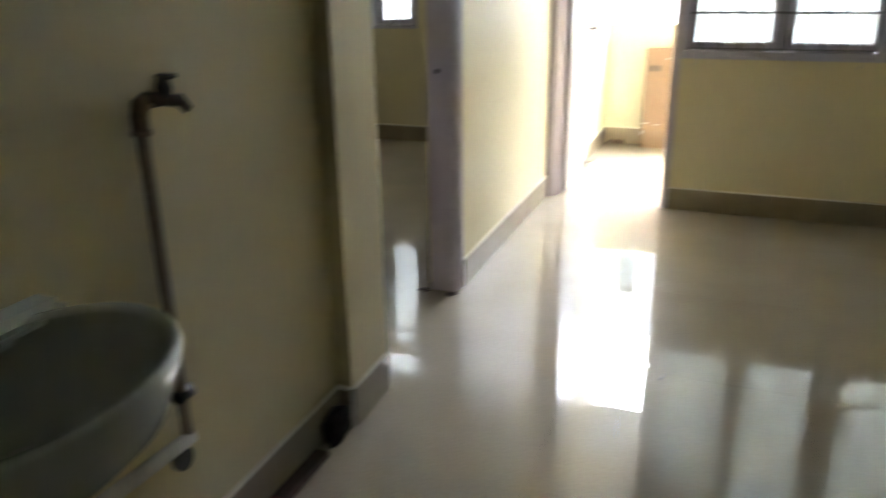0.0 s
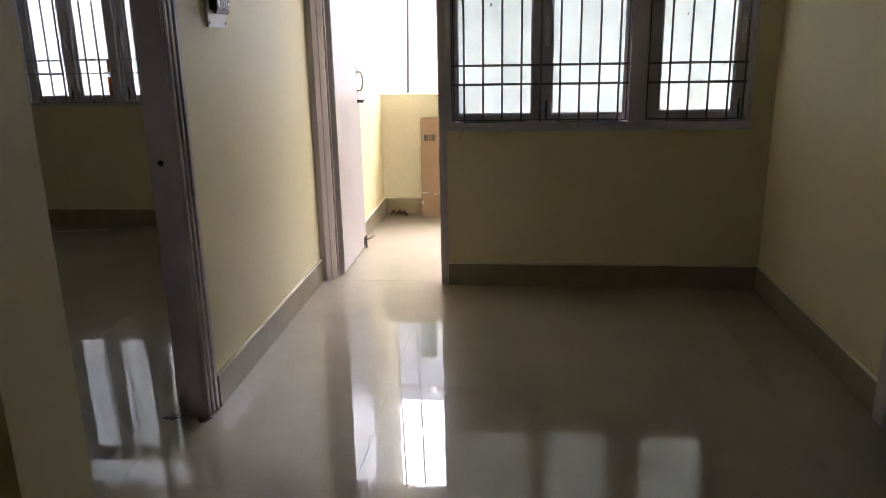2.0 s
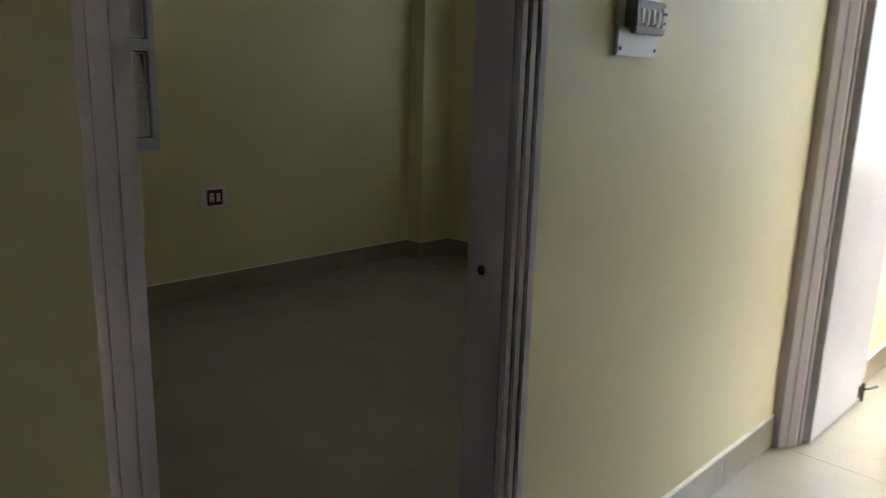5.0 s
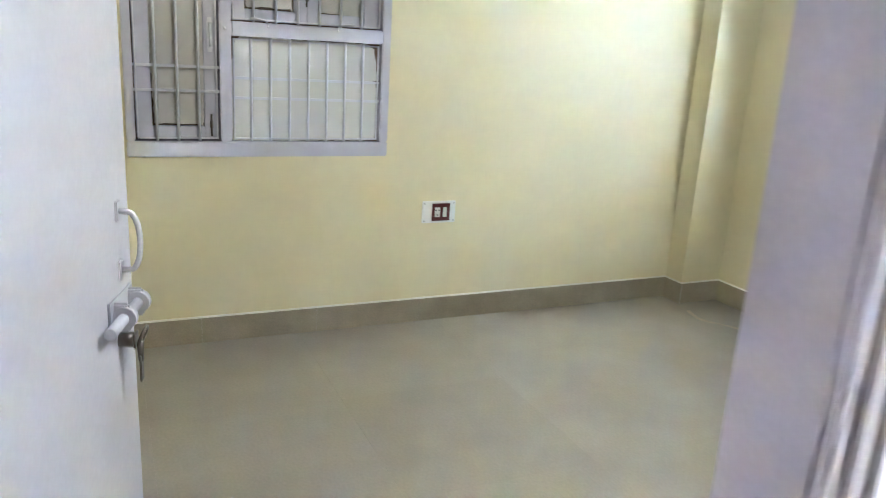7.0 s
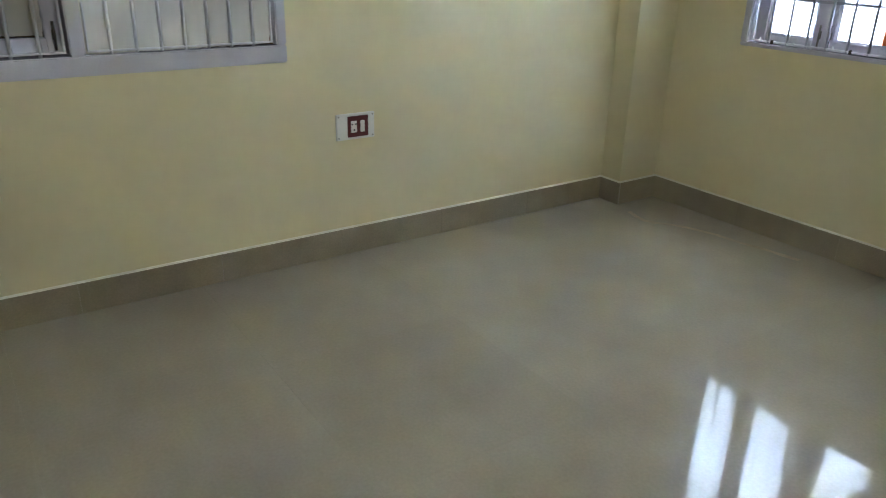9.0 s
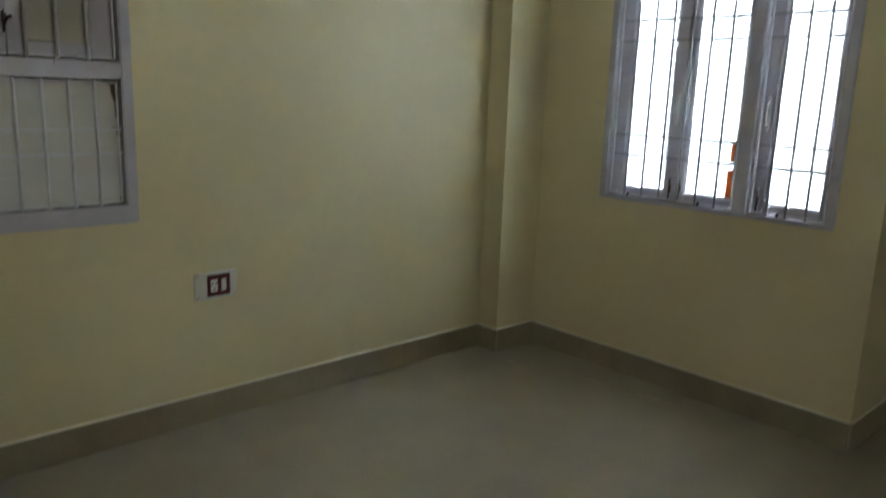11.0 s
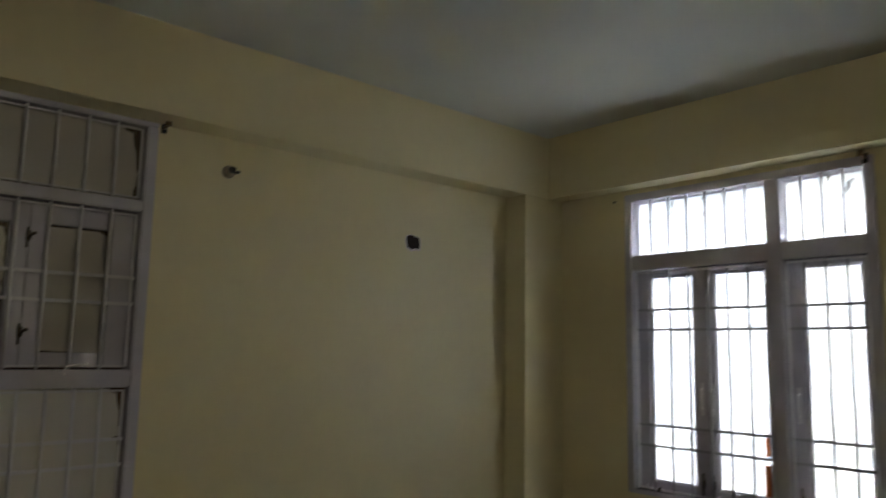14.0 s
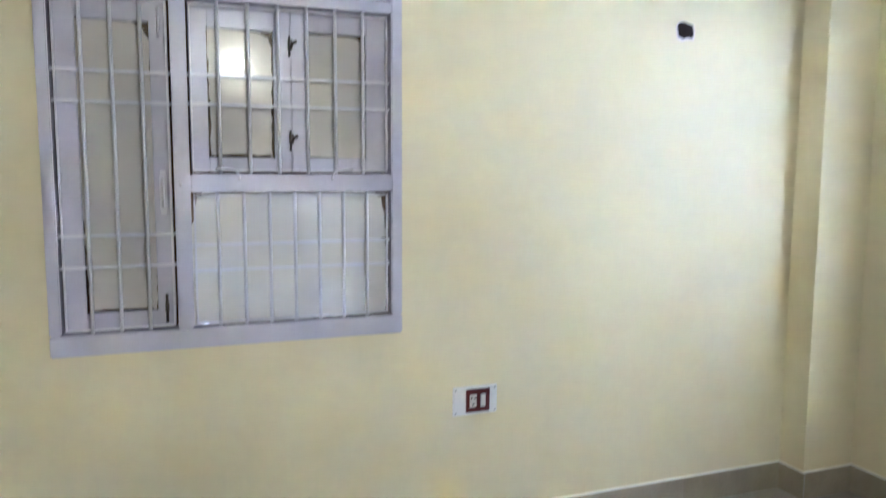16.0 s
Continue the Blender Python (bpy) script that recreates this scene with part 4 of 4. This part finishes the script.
part("print", bm, CARDDARK, carton, "dark printed marks")
bm = bmesh.new()
box(bm, -0.001, 0.421, -0.0015, -0.0005, 0.15, 0.20)
part("tape", bm, TAPE, carton, "glossy brown packing tape")
bm = bmesh.new()
box(bm, -0.001, 0.421, -0.0015, -0.0005, 0.57, 0.59)
part("tape", bm, TAPE, carton, "glossy brown packing tape")
for u, z, w, h in ((0.005, 0.205, 0.05, 0.010), (0.10, 0.198, 0.05, 0.006), (0.33, 0.203, 0.08, 0.009), (0.17, 0.745, 0.05, 0.008), (0.002, 0.115, 0.012, 0.030)):
    bm = bmesh.new()
    vs = [bm.verts.new((u + w * a, -0.0022, z + h * b)) for a, b in ((0, 0.1), (0.3, -0.4), (0.6, 0.2), (1, -0.1), (1.05, 0.7), (0.7, 1.0), (0.35, 0.8), (0.05, 1.2))]
    bm.faces.new(vs)
    part("torn_tape", bm, PLASTIC, carton, "white torn tape scrap")
bm = bmesh.new()
rnd = random.Random(9)
for k in range(7):
    a = rnd.uniform(0, 6.28)
    x, y = rnd.gauss(0, 0.02), rnd.gauss(0, 0.008)
    tube(bm, [(x, y, 0.002), (x + 0.02 * math.cos(a), y + 0.008 * math.sin(a), 0.014), (x + 0.045 * math.cos(a), y + 0.015 * math.sin(a), 0.003)], [0.002, 0.006, 0.002], 6)
ob = tagged(new("dry_leaf_litter", mesh("dry_leaf_litter", bm, WOOD)), "small dark curl of dry litter in the corner", "litter")
ob.location, ob.scale = (0.245, 6.52, 0), (1.4, 1.4, 2.6)

# ---- neighbour across the gap ----
# Unseen wall, added to keep most sky light off the papered window.
bm = bmesh.new()
box(bm, -4.35, -4.15, -6.0, 9.2, -3.5, 6.5)
structure("wall_unseen_shaft", bm, OUTWALL, "unseen pale shaft wall added to dim the papered window", "wall")
house = thing("neighbour_building", "plain white rendered neighbouring building with a small window", "building", Matrix.Translation((0, 9.5, -3.5)))
bm = bmesh.new()
WX0, WX1, WZ0, WZ1 = -0.06, 0.26, 5.54, 6.20
for d in ((-9, WX0, 0, 6.6), (WX1, 9, 0, 6.6), (WX0, WX1, 0, WZ0), (WX0, WX1, WZ1, 6.6)):
    box(bm, d[0], d[1], 0, 0.2, d[2], d[3])
part("wall", bm, OUTWALL, house)
boxpart("roof", (-9.1, 9.1, -0.05, 6.0, 6.6, 6.75), OUTWALL, house, 0.01)
win = boxpart("window", (WX0 + 0.05, WX1 - 0.05, 0.10, 0.11, WZ0 + 0.05, WZ1 - 0.05), material("green_grey_glass", (0.12, 0.16, 0.15), 0.08), house, 0.0, "grey green glazed window")
bm = bmesh.new()
for d in ((WX0, WX1, WZ0, WZ0 + 0.05), (WX0, WX1, WZ1 - 0.05, WZ1), (WX0, WX0 + 0.05, WZ0 + 0.05, WZ1 - 0.05), (WX1 - 0.05, WX1, WZ0 + 0.05, WZ1 - 0.05)):
    box(bm, d[0], d[1], -0.01, 0.14, d[2], d[3], 0.004)
part("frame", bm, PLASTIC, win, "white frame")
boxpart("sill", (WX0 - 0.04, WX1 + 0.04, -0.06, 0.0, WZ0 - 0.05, WZ0), BROWNPIPE, win, 0.004, "brown sill")
for x0, x1 in ((-0.104, -0.088), (0.110, 0.142)):
    bm = bmesh.new()
    tube(bm, [(x0 - 0.03, 8.2, -3.0), (x0, 8.2, 0.8), (x1, 8.2, 2.0), (x1 + 0.06, 8.2, 4.6)], 0.011, 6)
    tagged(new("hanging_cable", mesh("hanging_cable", bm, BLACK)), "thin black cable hanging outside the balcony", "cable", "cables outside the balcony")


# ---- baseboards, floor tiles ----
def skirting(name, runs, label="grey beige skirting tiles along the wall"):
    """Runs of (x0, y0, x1, y1, nx, ny): along the wall's foot, facing (nx, ny)."""
    bm = bmesh.new()
    for x0, y0, x1, y1, nx, ny in runs:
        box(bm, min(x0, x1, x0 + nx * 0.008, x1 + nx * 0.008), max(x0, x1, x0 + nx * 0.008, x1 + nx * 0.008), min(y0, y1, y0 + ny * 0.008, y1 + ny * 0.008), max(y0, y1, y0 + ny * 0.008, y1 + ny * 0.008), 0.0, SKIRT_H - 0.003)
    base = structure(name, bm, GROUT, label, "baseboard")
    for x0, y0, x1, y1, nx, ny in runs:
        length = math.hypot(x1 - x0, y1 - y0)
        count = max(1, math.ceil(length / 0.6 - 0.05))
        for i in range(count):
            a, b = i * 0.6 / length if count > 1 else 0, min(1, (i + 1) * 0.6 / length) if i < count - 1 else 1
            g = 0.0008 / length
            px, qx, py, qy = x0 + (x1 - x0) * (a + g), x0 + (x1 - x0) * (b - g), y0 + (y1 - y0) * (a + g), y0 + (y1 - y0) * (b - g)
            bm = bmesh.new()
            xs, ys = sorted((px, qx)), sorted((py, qy))
            if nx:
                xs = sorted((x0 + nx * 0.001, x0 + nx * 0.013))
            else:
                ys = sorted((y0 + ny * 0.001, y0 + ny * 0.013))
            box(bm, xs[0], xs[1], ys[0], ys[1], 0.001, SKIRT_H, 0.0)
            part("skirting_tile", bm, SKIRT, base)
        # Thin pale bead along the top edge of each run.
        bm = bmesh.new()
        e = [(x0, y0), (x1, y1), (x1 + nx * 0.0125, y1 + ny * 0.0125), (x0 + nx * 0.0125, y0 + ny * 0.0125)]
        lo = [bm.verts.new((x, y, SKIRT_H + 0.0002)) for x, y in e]
        hi = [bm.verts.new((x - (nx * 0.004 if k > 1 else 0), y - (ny * 0.004 if k > 1 else 0), SKIRT_H + 0.0065)) for k, (x, y) in enumerate(e)]
        bm.faces.new(lo)
        bm.faces.new(hi)
        for k in range(4):
            bm.faces.new((lo[k], lo[(k + 1) % 4], hi[(k + 1) % 4], hi[k]))
        part("pale_bead", bm, BEAD, base, "pale bead along the top of the skirting")
    return base


skirting("baseboard_hall_left", [(0.045, -4.0, 0.045, 1.815, 1, 0), (0.10, 1.815, 0.10, 2.075, 1, 0), (0.045, 1.815, 0.10, 1.815, 0, -1), (0.045, 3.048, 0.045, 4.708, 1, 0)])
skirting("baseboard_hall_window", [(0.8475, FRONT, 2.65, FRONT, 0, -1)])
skirting("baseboard_hall_right", [(2.65, 3.12, 2.65, 4.662, -1, 0), (2.65, 1.2, 2.65, 2.15, -1, 0)])
skirting("baseboard_balcony", [(0.115, 4.80, 0.115, 6.58, 1, 0), (0.115, 6.595, 3.2, 6.595, 0, -1)])
skirting("baseboard_bedroom", [(-3.318, 1.6, -3.318, 5.803, 1, 0), (-3.318, 5.803, -3.147, 5.803, 0, -1), (-3.16, 5.803, -3.16, 6.12, 1, 0), (-3.147, 6.12, -1.267, 6.12, 0, -1), (-1.267, 6.12, -1.267, 6.90, 1, 0), (-1.254, 6.90, -0.12, 6.90, 0, -1), (-0.12, 3.06, -0.12, 6.887, -1, 0)])


def tiled_floor(name, x0, x1, y0, y1, ox, oy, size, label):
    bm = bmesh.new()
    box(bm, x0, x1, y0, y1, -0.12, -0.004)
    floor = structure(name, bm, GROUT, label, "floor")
    cache = {}
    g = 0.0002
    for i in range(math.floor((x0 - ox) / size), math.ceil((x1 - ox) / size)):
        for j in range(math.floor((y0 - oy) / size), math.ceil((y1 - oy) / size)):
            a, b, c, d = max(x0, ox + i * size) + g, min(x1, ox + (i + 1) * size) - g, max(y0, oy + j * size) + g, min(y1, oy + (j + 1) * size) - g
            if b - a < 0.005 or d - c < 0.005:
                continue
            key = (round(b - a, 4), round(d - c, 4))
            if key not in cache:
                bm = bmesh.new()
                box(bm, 0, b - a, 0, d - c, -0.0039, 0.0, 0.0)
                cache[key] = mesh("floor_tile", bm, TILE)
            t = new("floor_tile", cache[key])
            t.parent = floor
            t.location = (a, c, 0)
    return floor


# Floor of the unseen space added beside the hall.
tiled_floor("floor_dining", 2.75, 5.3, -4.0, 1.25, -0.08, 0.1, 0.8, "glossy cream vitrified floor tiles")
tiled_floor("floor_hall", -0.20, 2.75, -4.0, 4.735, -0.08, 0.1, 0.8, "glossy cream vitrified floor tiles reflecting the windows")
tiled_floor("floor_bedroom", -3.318, -0.20, 1.48, 6.90, -0.08, 0.1, 0.8, "glossy cream vitrified bedroom floor tiles")
tiled_floor("floor_balcony", -0.12, 3.2, 4.737, 6.595, -0.08, 0.1, 0.8, "glossy cream balcony floor tiles")
bm = bmesh.new()
box(bm, 2.75, 4.0, 1.5, 3.4, -0.1, -0.001)
structure("floor_side_room", bm, TILE, "cream tiled floor of the side room", "floor")

# ---- outside ----
bm = bmesh.new()
box(bm, -400, 400, -400, 400, -3.6, -3.5)
structure("ground", bm, SOIL, "dusty open ground below", "ground")
